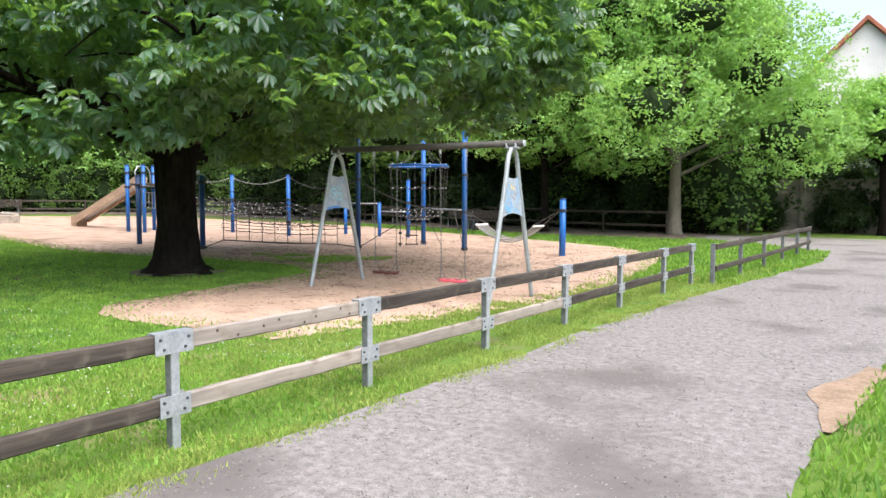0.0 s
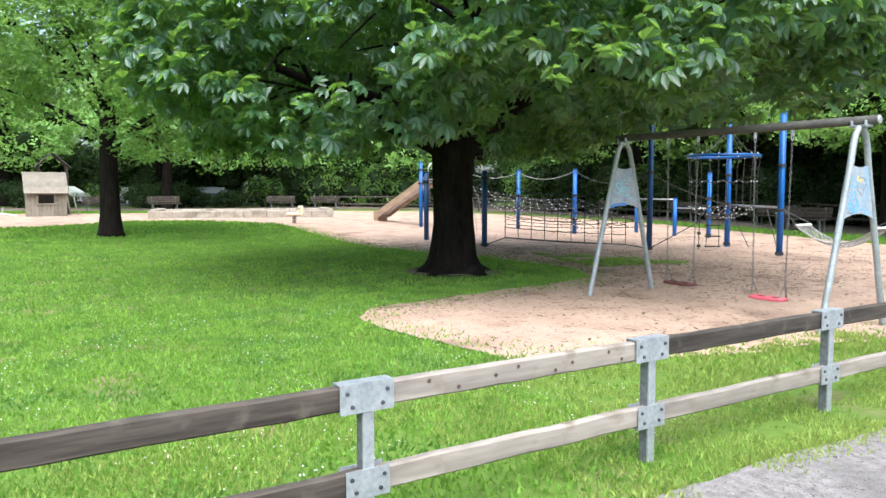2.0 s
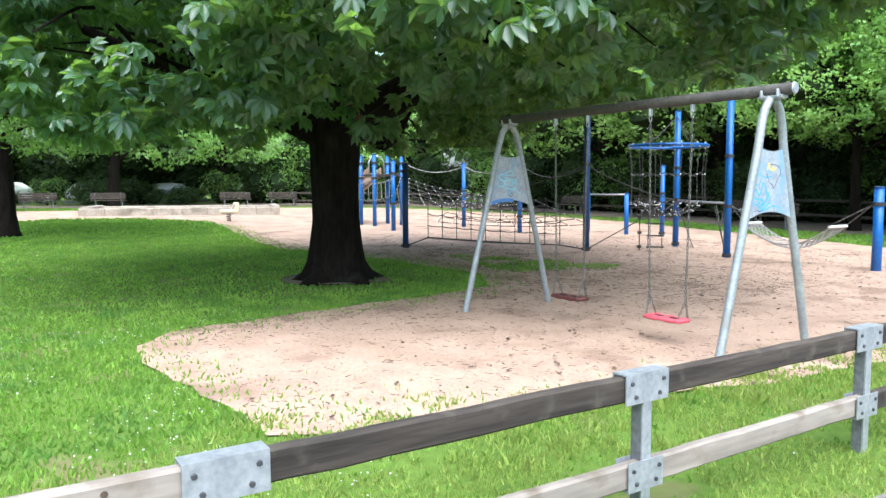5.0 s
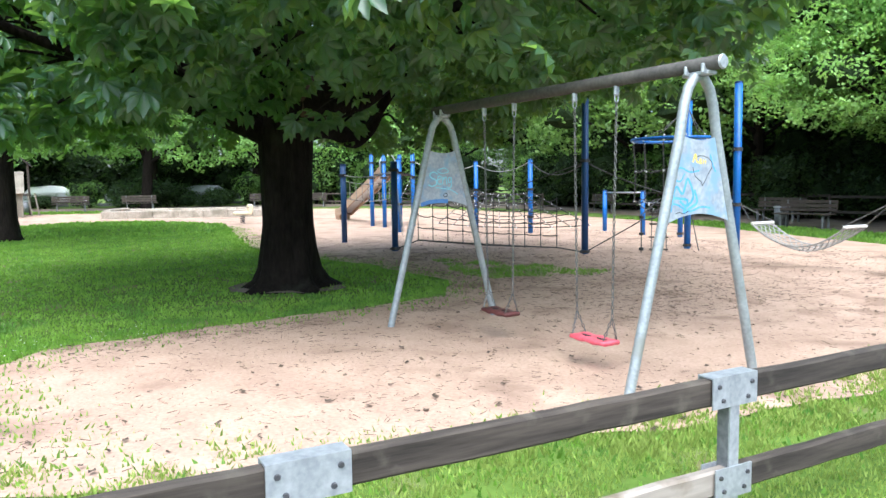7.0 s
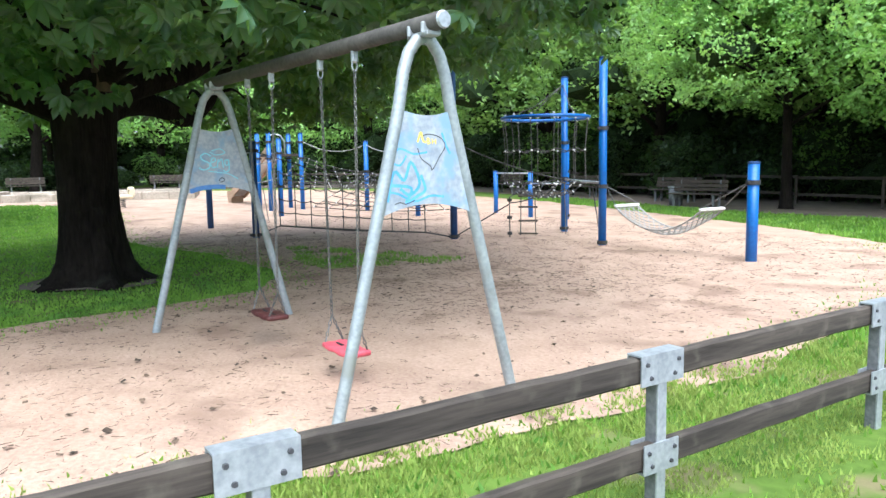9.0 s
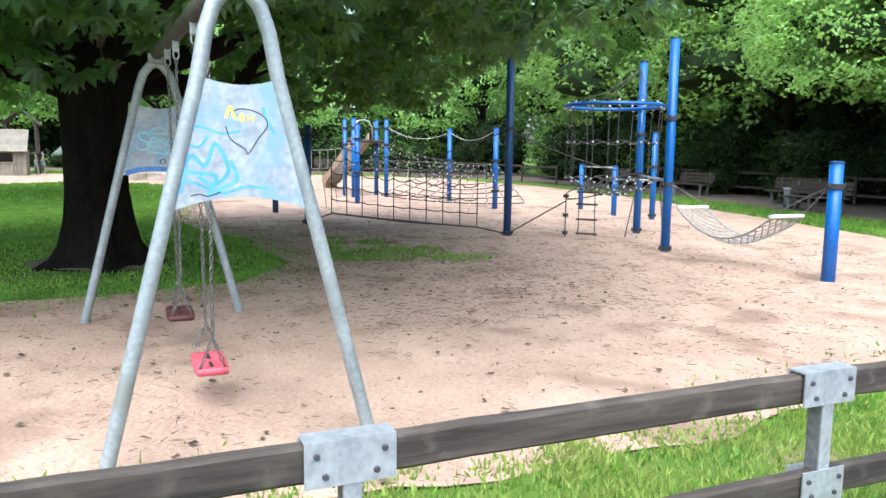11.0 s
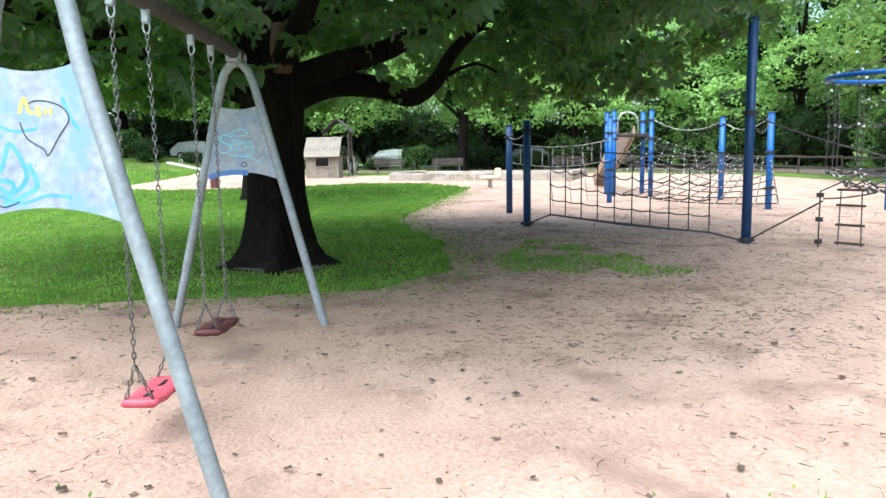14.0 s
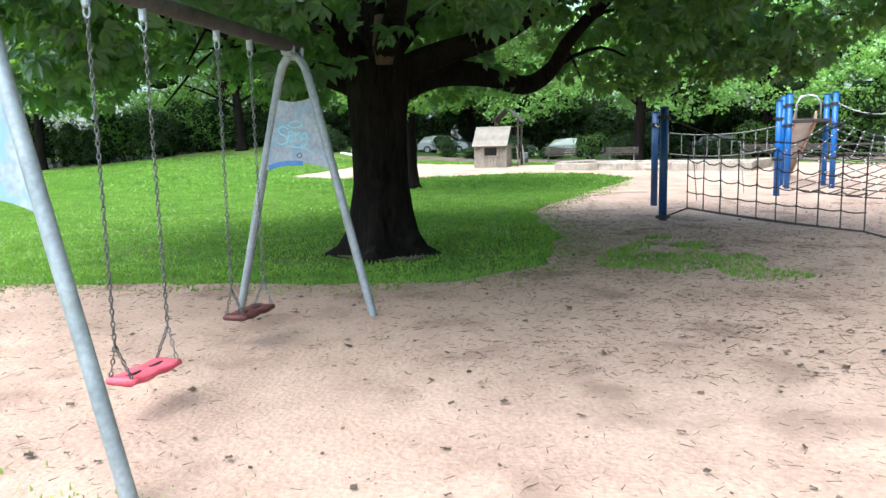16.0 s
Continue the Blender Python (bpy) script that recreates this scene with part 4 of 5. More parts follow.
def stroke(pts, width, x, side):
    """A flat stroke of paint on an upright panel at x, through points (y, z)."""
    g, v, f = Geo(), [], []
    pts = [Vector(p) for p in pts]
    fine = []
    for i in range(len(pts) - 1):
        a, b, c, d = pts[max(i - 1, 0)], pts[i], pts[i + 1], pts[min(i + 2, len(pts) - 1)]
        for k in range(5):
            t = k / 5
            fine.append(0.5 * ((2 * b) + (c - a) * t + (2 * a - 5 * b + 4 * c - d) * t * t + (3 * b - a - 3 * c + d) * t ** 3))
    fine.append(pts[-1])
    for i, p in enumerate(fine):
        d = (fine[min(i + 1, len(fine) - 1)] - fine[max(i - 1, 0)]).normalized()
        s = Vector((-d.y, d.x)) * width / 2
        v += [(x, p.x + s.x, p.y + s.y), (x, p.x - s.x, p.y - s.y), (x + side * 0.00003, p.x, p.y)]
    for i in range(len(fine) - 1):
        a = 3 * i
        f += [(a, a + 2, a + 5, a + 3), (a + 2, a + 1, a + 4, a + 5)]
    return g.add(v, f)


F_X, F_Y, N_X, N_Y = -9.82, 10.365, -6.32, 10.63
swing = thing("swing_set", "steel double swing with A-shaped ends and graffiti panels standing in sand", "swing", at=(0, 0, 0))
slope = (N_Y - F_Y) / (N_X - F_X)


def beam_y(x):
    return F_Y + slope * (x - F_X)


x0, x1 = F_X - 0.14, N_X + 0.2
part("beam", Geo().tube([(x0, beam_y(x0), 2.41), (x1, beam_y(x1), 2.41)], 0.054, 16), BEAM, swing, "dark weathered top beam", True)
part("beam_cap", Geo().tube([(x1, beam_y(x1), 2.41), (x1 + 0.012, beam_y(x1 + 0.012), 2.41)], [0.055, 0.046], 16), ZINC, swing, "light end cap")
for cx, cy, up in ((F_X, F_Y, 0.065), (N_X, N_Y, 0.0)):
    for s in (-1, 1):
        pts = [(cx, cy + s * (0.665 + 0.25 * up - 0.25 * z), z) for z in (-0.3, 0.0, 0.7, 1.4, 1.9)] + [(cx, cy + s * 0.15, 2.12), (cx, cy + s * 0.11, 2.24), (cx, cy + s * 0.05, 2.315), (cx, cy, 2.33)]
        part("leg", Geo().tube(pts, 0.038, 14), TUBE, swing, "galvanised bent tube leg", True)
    part("clamp", Geo().box((cx, cy, 2.345), (0.24, 0.1, 0.03), None, 0.006).box((cx - 0.08, cy, 2.375), (0.03, 0.135, 0.075), None, 0.01).box((cx + 0.08, cy, 2.375), (0.03, 0.135, 0.075), None, 0.01), ZINC, swing, "steel beam clamp")
    panel = part("panel", arc_panel((cx + 0.01, cy), 0.185, 0.345, 1.90 + up, 1.245 + up), PANEL, swing, "pale blue-grey panel with graffiti")
    fx, sd = cx + 0.0165, 1
    coat = itertools.count(1)
    if cx == N_X:
        part("graffiti", stroke([(cy - 0.29, 1.34), (cy - 0.24, 1.52), (cy - 0.17, 1.47), (cy - 0.12, 1.58), (cy - 0.06, 1.45), (cy - 0.13, 1.38), (cy - 0.2, 1.42)], 0.02, fx + 0.00008 * next(coat), sd), SPRAYB, panel, "blue spray line")
        part("graffiti", stroke([(cy - 0.26, 1.44), (cy - 0.12, 1.42), (cy - 0.16, 1.33), (cy - 0.08, 1.37), (cy - 0.02, 1.41), (cy - 0.05, 1.5)], 0.02, fx + 0.00008 * next(coat), sd), SPRAYB, panel, "blue spray line")
        part("graffiti", stroke([(cy - 0.15, 1.62), (cy - 0.2, 1.56), (cy - 0.27, 1.6), (cy - 0.2, 1.66), (cy - 0.1, 1.63), (cy + 0.0, 1.64)], 0.013, fx + 0.00008 * next(coat), sd), SPRAYB, panel, "blue spray line")
        part("graffiti", stroke([(cy - 0.3, 1.40), (cy - 0.22, 1.39), (cy - 0.1, 1.34), (cy + 0.02, 1.37), (cy + 0.12, 1.36)], 0.014, fx + 0.00008 * next(coat), sd), SPRAYB, panel, "blue spray line")
        part("graffiti", stroke([(cy + 0.11, 1.76), (cy + 0.14, 1.68), (cy + 0.17, 1.63)], 0.016, fx + 0.00008 * next(coat), sd), SPRAYB, panel, "blue spray line")
        part("graffiti", stroke([(cy - 0.045, 1.728), (cy - 0.005, 1.748), (cy + 0.055, 1.744), (cy + 0.112, 1.718), (cy + 0.132, 1.672), (cy + 0.09, 1.612), (cy + 0.036, 1.532), (cy + 0.02, 1.556), (cy - 0.045, 1.6), (cy - 0.07, 1.665)], 0.006, fx + 0.00008 * next(coat), sd), MARKER, panel, "black drawn heart")
        part("graffiti", stroke([(cy - 0.07, 1.70), (cy - 0.045, 1.76), (cy - 0.03, 1.71), (cy - 0.01, 1.70)], 0.013, fx + 0.00008 * next(coat), sd), SPRAYY, panel, "yellow letter")
        q = cy + 0.0
        part("graffiti", stroke([(q, 1.69), (q + 0.002, 1.725), (q + 0.018, 1.718), (q + 0.006, 1.707), (q + 0.022, 1.697), (q + 0.002, 1.689)], 0.007, fx + 0.00008 * next(coat), sd), SPRAYY, panel, "yellow letter B")
        part("graffiti", stroke([(q + 0.038, 1.69), (q + 0.038, 1.708), (q + 0.038, 1.722)], 0.007, fx + 0.00008 * next(coat), sd), SPRAYY, panel, "yellow stroke")
        part("graffiti", stroke([(q + 0.038, 1.705), (q + 0.05, 1.706), (q + 0.062, 1.705)], 0.006, fx + 0.00008 * next(coat), sd), SPRAYY, panel, "yellow stroke")
        part("graffiti", stroke([(q + 0.062, 1.69), (q + 0.062, 1.708), (q + 0.062, 1.722)], 0.007, fx + 0.00008 * next(coat), sd), SPRAYY, panel, "yellow stroke")
        part("graffiti", stroke([(cy - 0.24, 1.325), (cy - 0.2, 1.335), (cy - 0.16, 1.325), (cy - 0.1, 1.345)], 0.006, fx + 0.00008 * next(coat), sd), MARKER, panel, "black scribble")
    else:
        part("graffiti", stroke([(cy - 0.07, 1.69), (cy - 0.12, 1.715), (cy - 0.17, 1.69), (cy - 0.15, 1.65), (cy - 0.09, 1.62), (cy - 0.09, 1.575), (cy - 0.15, 1.555), (cy - 0.19, 1.575)], 0.014, fx + 0.00008 * next(coat), sd), SPRAYT, panel, "pale teal spray letter S")
        part("graffiti", stroke([(cy - 0.07, 1.625), (cy - 0.03, 1.64), (cy - 0.03, 1.665), (cy - 0.06, 1.665), (cy - 0.075, 1.61), (cy - 0.055, 1.575), (cy - 0.02, 1.585)], 0.012, fx + 0.00008 * next(coat), sd), SPRAYT, panel, "pale teal spray letter e")
        part("graffiti", stroke([(cy - 0.01, 1.575), (cy + 0.0, 1.66), (cy + 0.005, 1.63), (cy + 0.035, 1.66), (cy + 0.05, 1.57)], 0.012, fx + 0.00008 * next(coat), sd), SPRAYT, panel, "pale teal spray letter n")
        part("graffiti", stroke([(cy + 0.1, 1.65), (cy + 0.07, 1.645), (cy + 0.07, 1.60), (cy + 0.1, 1.605), (cy + 0.105, 1.655), (cy + 0.105, 1.555), (cy + 0.07, 1.53), (cy + 0.05, 1.55)], 0.012, fx + 0.00008 * next(coat), sd), SPRAYT, panel, "pale teal spray letter g")
        part("graffiti", stroke([(cy - 0.1, 1.54), (cy + 0.02, 1.525), (cy + 0.1, 1.51), (cy + 0.19, 1.46)], 0.010, fx + 0.00008 * next(coat), sd), SPRAYT, panel, "pale teal underline")
        part("graffiti", stroke([(cy - 0.06, 1.74), (cy + 0.02, 1.76), (cy + 0.07, 1.72), (cy - 0.02, 1.70), (cy - 0.08, 1.73)], 0.010, fx + 0.00008 * next(coat), sd), SPRAYT, panel, "pale teal spray loop")
        part("graffiti", stroke([(cy + 0.0, 1.45), (cy + 0.03, 1.475), (cy + 0.055, 1.45), (cy + 0.02, 1.43), (cy + 0.0, 1.45)], 0.008, fx + 0.00008 * next(coat), sd), MARKER, panel, "black drawn circle")
        part("graffiti", stroke([(cy - 0.29, 1.345), (cy - 0.18, 1.375), (cy - 0.04, 1.385), (cy + 0.06, 1.38)], 0.045, fx + 0.00008 * next(coat), sd), SPRAYD, panel, "dark blue spray bar")

ring_pts = [(0.010 * math.sin(2 * math.pi * k / 8), 0, 0.022 * math.cos(2 * math.pi * k / 8)) for k in range(9)]
LINK = Geo().tube(ring_pts, 0.0046, 5, False)


def chain(pts):
    """A chain of turned links along a line of points."""
    g = Geo()
    for a, b in zip(pts[:-1], pts[1:]):
        a, b = Vector(a), Vector(b)
        d = b - a
        n = max(1, int(d.length / 0.036))
        q = d.to_track_quat("Z", "Y").to_matrix()
        for i in range(n):
            m = q @ Matrix.Rotation(math.pi / 2 * (i % 2) + 0.5, 3, "Z")
            c = a + d * ((i + 0.5) / n)
            g.add([m @ Vector(v) + c for v in LINK.v], LINK.f)
    return g


def swing_seat(xc, zs, mat, label, colour):
    yc = beam_y(xc)
    t = thing("swing", label, "swing", "swings on the beam", (xc, yc, zs))
    g, n = Geo(), 14
    verts, faces = [], []
    for i in range(n + 1):
        u = i / n * 2 - 1
        dz = 0.005 * math.cos(u * 7.5)
        w = 0.105 - 0.01 * abs(u) ** 4
        for py, pz in ((-w, 0.004), (-w, 0.028), (-w + 0.012, 0.036), (-0.03, 0.036), (-0.022, 0.034), (0.022, 0.034), (0.03, 0.036), (w - 0.012, 0.036), (w, 0.028), (w, 0.004), (w - 0.015, -0.004), (-w + 0.015, -0.004)):
            verts.append((u * 0.225, py, pz + dz - 0.02))
    for i in range(n):
        for k in range(12):
            a, b = i * 12 + k, i * 12 + (k + 1) % 12
            faces.append((a, a + 12, b + 12, b))
    faces += [tuple(range(12)), tuple(range(n * 12 + 11, n * 12 - 1, -1))]
    seat = part("seat", g.add(verts, faces), mat, t, colour, True)
    for u in (-0.1, 0.1):
        part("slot", Geo().box((u, 0, 0.014), (0.12, 0.022, 0.012), None, 0.004), BLACK, seat, "dark moulded slot")
    for s in (-1, 1):
        top = (s * 0.25, beam_y(xc + s * 0.25) - yc, 2.36 - zs)
        fork = (s * 0.235, 0, 0.22)
        h = part("hanger", Geo().box((top[0], top[1], top[2] - 0.035), (0.035, 0.05, 0.09), None, 0.01).tube([(top[0], top[1] + 0.02 * math.cos(k), top[2] - 0.1 + 0.035 * math.sin(k)) for k in np.linspace(0, 6.28, 13)], 0.006, 6), ZINC, t, "steel swivel hanger")
        part("chain", chain([(top[0], top[1], top[2] - 0.13), fork]), CHAIN, t, "steel chain")
        for e in (-1, 1):
            part("chain", chain([fork, (s * 0.205, e * 0.075, 0.02)]), CHAIN, t, "steel chain")
    return t


swing_seat(-7.39, 0.19, REDSEAT, "bright red rubber swing seat hanging on steel chains", "bright red moulded rubber seat")
swing_seat(-8.75, 0.25, DARKSEAT, "dark maroon rubber swing seat hanging on steel chains", "dark maroon moulded rubber seat")


# ---- the climbing frame ----
def blue_post(x, y, h, r=0.075, mat=BLUE, collars=(), label=""):
    z = H(x, y)
    t = thing("blue_post", label or "tall blue painted steel post of the rope climbing frame", "post", "posts of the climbing frame", (x, y, z))
    part("shaft", Geo().tube([(0, 0, -0.2), (0, 0, h - 0.03)], r, 18), mat, t, "", True)
    part("cap", Geo().tube([(0, 0, h - 0.035), (0, 0, h - 0.01), (0, 0, h)], [r + 0.006, r + 0.006, r * 0.7], 18), BLUECAP, t, "dark plastic cap", False)
    for c in collars:
        part("collar", Geo().tube([(0, 0, c - 0.035), (0, 0, c + 0.035)], r + 0.022, 16).box((0, r + 0.03, c), (0.05, 0.05, 0.05), None, 0.01).box((0, -r - 0.03, c), (0.05, 0.05, 0.05), None, 0.01), BLACK, t, "black rope collar")
    return t


blue_post(-12.33, 18.3, 3.51, collars=(0.06, 1.12, 2.2))
blue_post(-9.2, 18.32, 1.54, 0.085, collars=(1.22,), label="short thick blue painted post holding the hammock")
blue_post(-15.08, 16.77, 3.5, mat=NAVY, collars=(0.06, 2.05))
blue_post(-18.08, 13.55, 2.1, mat=NAVY, collars=(0.06, 1.9))
blue_post(-20.9, 13.36, 2.1, mat=NAVY, collars=(1.8,))
blue_post(-23.6, 16.25, 2.35, collars=(0.9, 1.9))
for x, y in ((-26.1, 16.85), (-27.2, 16.85), (-27.2, 17.98), (-26.1, 17.98)):
    blue_post(x, y, 2.62, collars=(1.75, 2.3))
blue_post(-24.15, 19.45, 2.3, collars=(1.3,))
blue_post(-21.0, 19.5, 2.28, collars=(0.5, 1.35))
blue_post(-20.4, 21.95, 1.3, 0.07)
blue_post(-18.4, 21.65, 1.3, 0.07)
blue_post(-14.82, 19.63, 3.46, collars=(0.08, 1.2, 2.0))
blue_post(-17.3, 22.0, 2.15, 0.07, collars=(0.1, 1.3))


def grid_net(name, label, p00, p10, p01, p11, nu, nv, sag, mat, parent_at, clips=False, r=0.011, wave=0.0):
    """A knotted rope net over four corners: p00-p10 one side, p01-p11 the other."""
    a, b, c, d = (Vector(p) for p in (p00, p10, p01, p11))
    o = Vector(parent_at)
    t = thing(name, label, "climbing net", "", tuple(o))

    def at(u, v):
        p = a.lerp(b, u).lerp(c.lerp(d, u), v)
        k = 4 * u * (1 - u)
        return p + Vector((0, 0, -sag * k * (0.35 + 0.65 * (1 - abs(2 * v - 1))))) + Vector((0, 0, wave * abs(math.sin(u * nu * math.pi)) * (v if v < 1 else 1) * -1)) - o

    g, cl = Geo(), Geo()
    for j in range(nv + 1):
        g.tube([at(i / (nu * 3), j / nv) for i in range(nu * 3 + 1)], r, 5)
    for i in range(nu + 1):
        g.tube([at(i / nu, j / (nv * 2)) for j in range(nv * 2 + 1)], r, 5)
    for i in range(nu + 1):
        for j in range(nv + 1):
            cl.box(at(i / nu, j / nv), (0.034, 0.034, 0.034), None, 0.006)
    part("net", g, mat, t)
    part("knot_web", cl, CLIP if clips else ROPE, t, "pale aluminium rope clips" if clips else "dark rope knots", kind="stuff")
    return t


def rope(pts, mat=ROPE, r=0.013, label="dark rope of the climbing frame", sag=0.0):
    pts = [Vector(p) for p in pts]
    if len(pts) == 2 and sag:
        a, b = pts
        pts = [a.lerp(b, k / 12) - Vector((0, 0, sag * 4 * (k / 12) * (1 - k / 12))) for k in range(13)]
    o = pts[0].copy()
    t = thing("rope", label, "rope", "ropes of the climbing frame", tuple(o))
    part("strand", Geo().tube([p - o for p in pts], r, 6), mat, t)
    return t


J1, K1, H1, B1, B2 = Vector((-18.08, 13.55, 0.05)), Vector((-15.08, 16.77, 0)), Vector((-12.32, 18.29, 0)), Vector((-24.15, 19.45, 0.1)), Vector((-21.0, 19.5, 0.1))
Z = Vector((0, 0, 1))
# the upright net between two dark posts
lo, hi = 0.13, 0.86
grid_net("climbing_net", "upright dark rope net strung between two dark blue posts", J1.lerp(K1, lo) + Z * 0.28, J1.lerp(K1, hi) + Z * 0.16, J1.lerp(K1, lo) + Z * 1.45, J1.lerp(K1, hi) + Z * 1.25, 9, 4, 0.04, ROPE, J1, wave=0.085)
rope([J1 + Z * 0.05, J1.lerp(K1, lo) + Z * 0.27, J1.lerp(K1, 0.5) + Z * 0.18, J1.lerp(K1, hi) + Z * 0.16, K1 + Z * 0.06], r=0.016)
rope([J1 + Z * 1.9, J1.lerp(K1, 0.3) + Z * 1.5, J1.lerp(K1, 0.6) + Z * 1.42, K1 + Z * 2.05], sag=0)
rope([K1 + Z * 0.06, K1 + Vector((0.9, 0.75, 0.75))], r=0.014)
rope([K1 + Vector((0.9, 0.75, 0.78)), (-14.82, 19.63, 1.2)], sag=0.12)
rope([K1 + Z * 2.05, (-14.82, 19.63, 1.2)], sag=0.1)
rope([K1 + Z * 2.05, B2 + Z * 2.2], ROPE, sag=0.35)
rope([B1 + Z * 2.2, B2 + Z * 2.2], ROPEG, sag=0.28)
rope([B1 + Z * 2.2, (-26.1, 17.98, 2.5)], ROPEG, sag=0.3)
# slack nets with pale clips between the taller posts
grid_net("climbing_net", "slack rope net with pale clips sloping from the slide tower", (-26.1, 17.98, 2.0), (-24.15, 19.45, 1.4), (-23.6, 16.25, 1.1), (-21.0, 19.5, 1.0), 8, 7, 0.35, ROPE, (-26.1, 17.98, 0.2), True)
grid_net("climbing_net", "slack rope net with pale clips between blue posts", (-24.15, 19.45, 1.35), (-21.0, 19.5, 1.35), (-20.3, 15.9, 0.55), (-15.9, 17.6, 0.6), 9, 7, 0.25, ROPE, (-24.15, 19.45, 0.2), True)
# rope bridge towards the slide tower
grid_net("rope_bridge", "sagging rope bridge with side ropes near the slide", (-20.9, 13.36, 1.75), (-23.6, 16.25, 1.85), (-20.9, 13.36, 1.3), (-23.6, 16.25, 1.3), 10, 1, 0.4, ROPEG, (-20.9, 13.36, 0.1))
rope([(-20.9, 13.36, 1.9), (-18.08, 13.55, 1.95)], ROPEG, sag=0.1)
for u in (0.2, 0.4, 0.6):
    q = Vector((-18.08, 13.55, 1.5)).lerp(Vector((-23.6, 16.25, 1.5)), u)
    rope([q, q + Vector((0.15, 0.1, -1.15))], ROPEG, 0.009)

# horizontal bars
for a, b, z in (((-20.4, 21.95), (-18.4, 21.65), 1.22), ((-18.4, 21.65), (-17.3, 22.0), 0.95)):
    t = thing("turning_bar", "horizontal steel turning bar between blue posts", "bar", at=(*a, z + H(*a)))
    part("bar", Geo().tube([(0, 0, 0), (b[0] - a[0], b[1] - a[1], 0)], 0.022, 10), STEEL, t, "", True)
t = thing("turning_bar", "horizontal steel bar between two tall blue posts", "bar", at=(-14.82, 19.63, 1.2))
part("bar", Geo().tube([(0, 0, 0), (2.49, -1.33, -0.02)], 0.025, 10), STEEL, t, "", True)

# ring basket
RC, RR = Vector((-14.12, 18.45, 0)), 0.9
t = thing("ring_basket", "blue steel ring on a mast with hanging rope baskets and clips", "climbing ring", at=tuple(RC))


def circle(z, r, n=28):
    return [(r * math.cos(2 * math.pi * k / n), r * math.sin(2 * math.pi * k / n), z) for k in range(n + 1)]


part("ring", Geo().tube(circle(2.5, RR), 0.035, 8, False), BLUE, t, "blue steel ring", True)
g, cl = Geo(), Geo()
for z, r in ((1.83, 0.84), (1.17, 0.86), (0.98, 0.6), (0.88, 0.3)):
    pts = circle(z, r, 40)
    g.tube([(x, y, q + 0.035 * math.sin(k * 1.9)) for k, (x, y, q) in enumerate(pts)], 0.012, 5, False)
for k in range(12):
    a = 2 * math.pi * k / 12
    c, s = math.cos(a), math.sin(a)
    g.tube([(RR * c, RR * s, 2.5), (0.84 * c, 0.84 * s, 1.83), (0.86 * c, 0.86 * s, 1.17), (0.6 * c, 0.6 * s, 0.98), (0.3 * c, 0.3 * s, 0.88), (0, 0, 0.86)], 0.009, 5)
    for r, z in ((RR, 2.46), (RR * 0.93, 2.56), (0.84, 1.83), (0.86, 1.17), (0.74, 1.1), (0.6, 0.98), (0.3, 0.88)):
        cl.box((r * c, r * s, z), (0.036, 0.036, 0.036), None, 0.008)
    if k % 3 == 0:
        g.tube([(RR * c, RR * s, 2.52), (0.5 * c - 0.2, 0.5 * s + 0.4, 2.75), (-0.68, 1.12, 3.3)], 0.009, 5)
part("arm", Geo().tube([(-0.45, 0.78, 2.5), (-0.7, 1.18, 2.5)], 0.03, 8), BLUE, t, "short blue arm to the mast")
part("rope_web", g, ROPE, t, "dark rope web")
part("clip_web", cl, CLIP, t, "pale aluminium clips", kind="stuff")
# rope ladder and knotted rope
t = thing("rope_ladder", "hanging rope ladder with dark rungs", "rope ladder", at=(-13.85, 17.75, 0))
for s in (-1, 1):
    part("side_rope", Geo().tube([(s * 0.12, s * 0.1, 0.12), (s * 0.11, s * 0.09, 0.9), (s * 0.02 - 0.5, 0.9, 1.2)], 0.01, 6), ROPE, t)
for z in (0.16, 0.42, 0.70, 0.92):
    part("rung", Geo().tube([(-0.15, -0.125, z), (0.15, 0.125, z)], 0.018, 8), BENCH, t)
t = thing("knot_rope", "hanging dark rope with black climbing discs", "rope", at=(-13.98, 17.38, 0))
part("strand", Geo().tube([(0, 0, 0.1), (0, 0, 0.9), (-0.5, 1.0, 1.2)], 0.012, 6), ROPE, t)
for z in (0.18, 0.5, 0.85):
    part("disc", Geo().tube([(0, 0, z - 0.03), (0, 0, z + 0.03)], 0.05, 10), BLACK, t)
for q in ((-12.9, 18.6, 1.1), (-13.3, 19.2, 1.1)):
    rope([q, (-12.34, 18.27, 0.08)], ROPE, 0.011)
rope([(-14.82, 19.63, 1.2), (-12.9, 17.9, 0.2)], ROPE, 0.011)

# hammock
A, B = Vector((-12.25, 18.32, 1.12)), Vector((-9.28, 18.33, 1.22))
S0, S1 = Vector((-11.75, 18.33, 0.78)), Vector((-9.95, 18.36, 0.78))
t = thing("hammock", "rope net hammock with white spreader bars between blue posts", "hammock", at=(-10.8, 18.35, 0))
o = Vector((-10.8, 18.35, 0))
for s, q, e in ((S0, A, 0.30), (S1, B, 0.30)):
    part("spreader_bar", Geo().box(s - o, (0.07, 0.62, 0.05), None, 0.015), WHITEBAR, t, "white spreader bar")
    for k in (-1, 1):
        part("chain", chain([q - o, s + Vector((0, k * e, 0.02)) - o]), CHAIN, t, "steel chain")
g = Geo()
NU, NV = 15, 5


def ham(u, v):
    p = S0.lerp(S1, u) + Vector((0, (v - 0.5) * 0.58, -0.36 * 4 * u * (1 - u) - 0.02 - 0.1 * 4 * u * (1 - u) * 4 * v * (1 - v)))
    return p - o


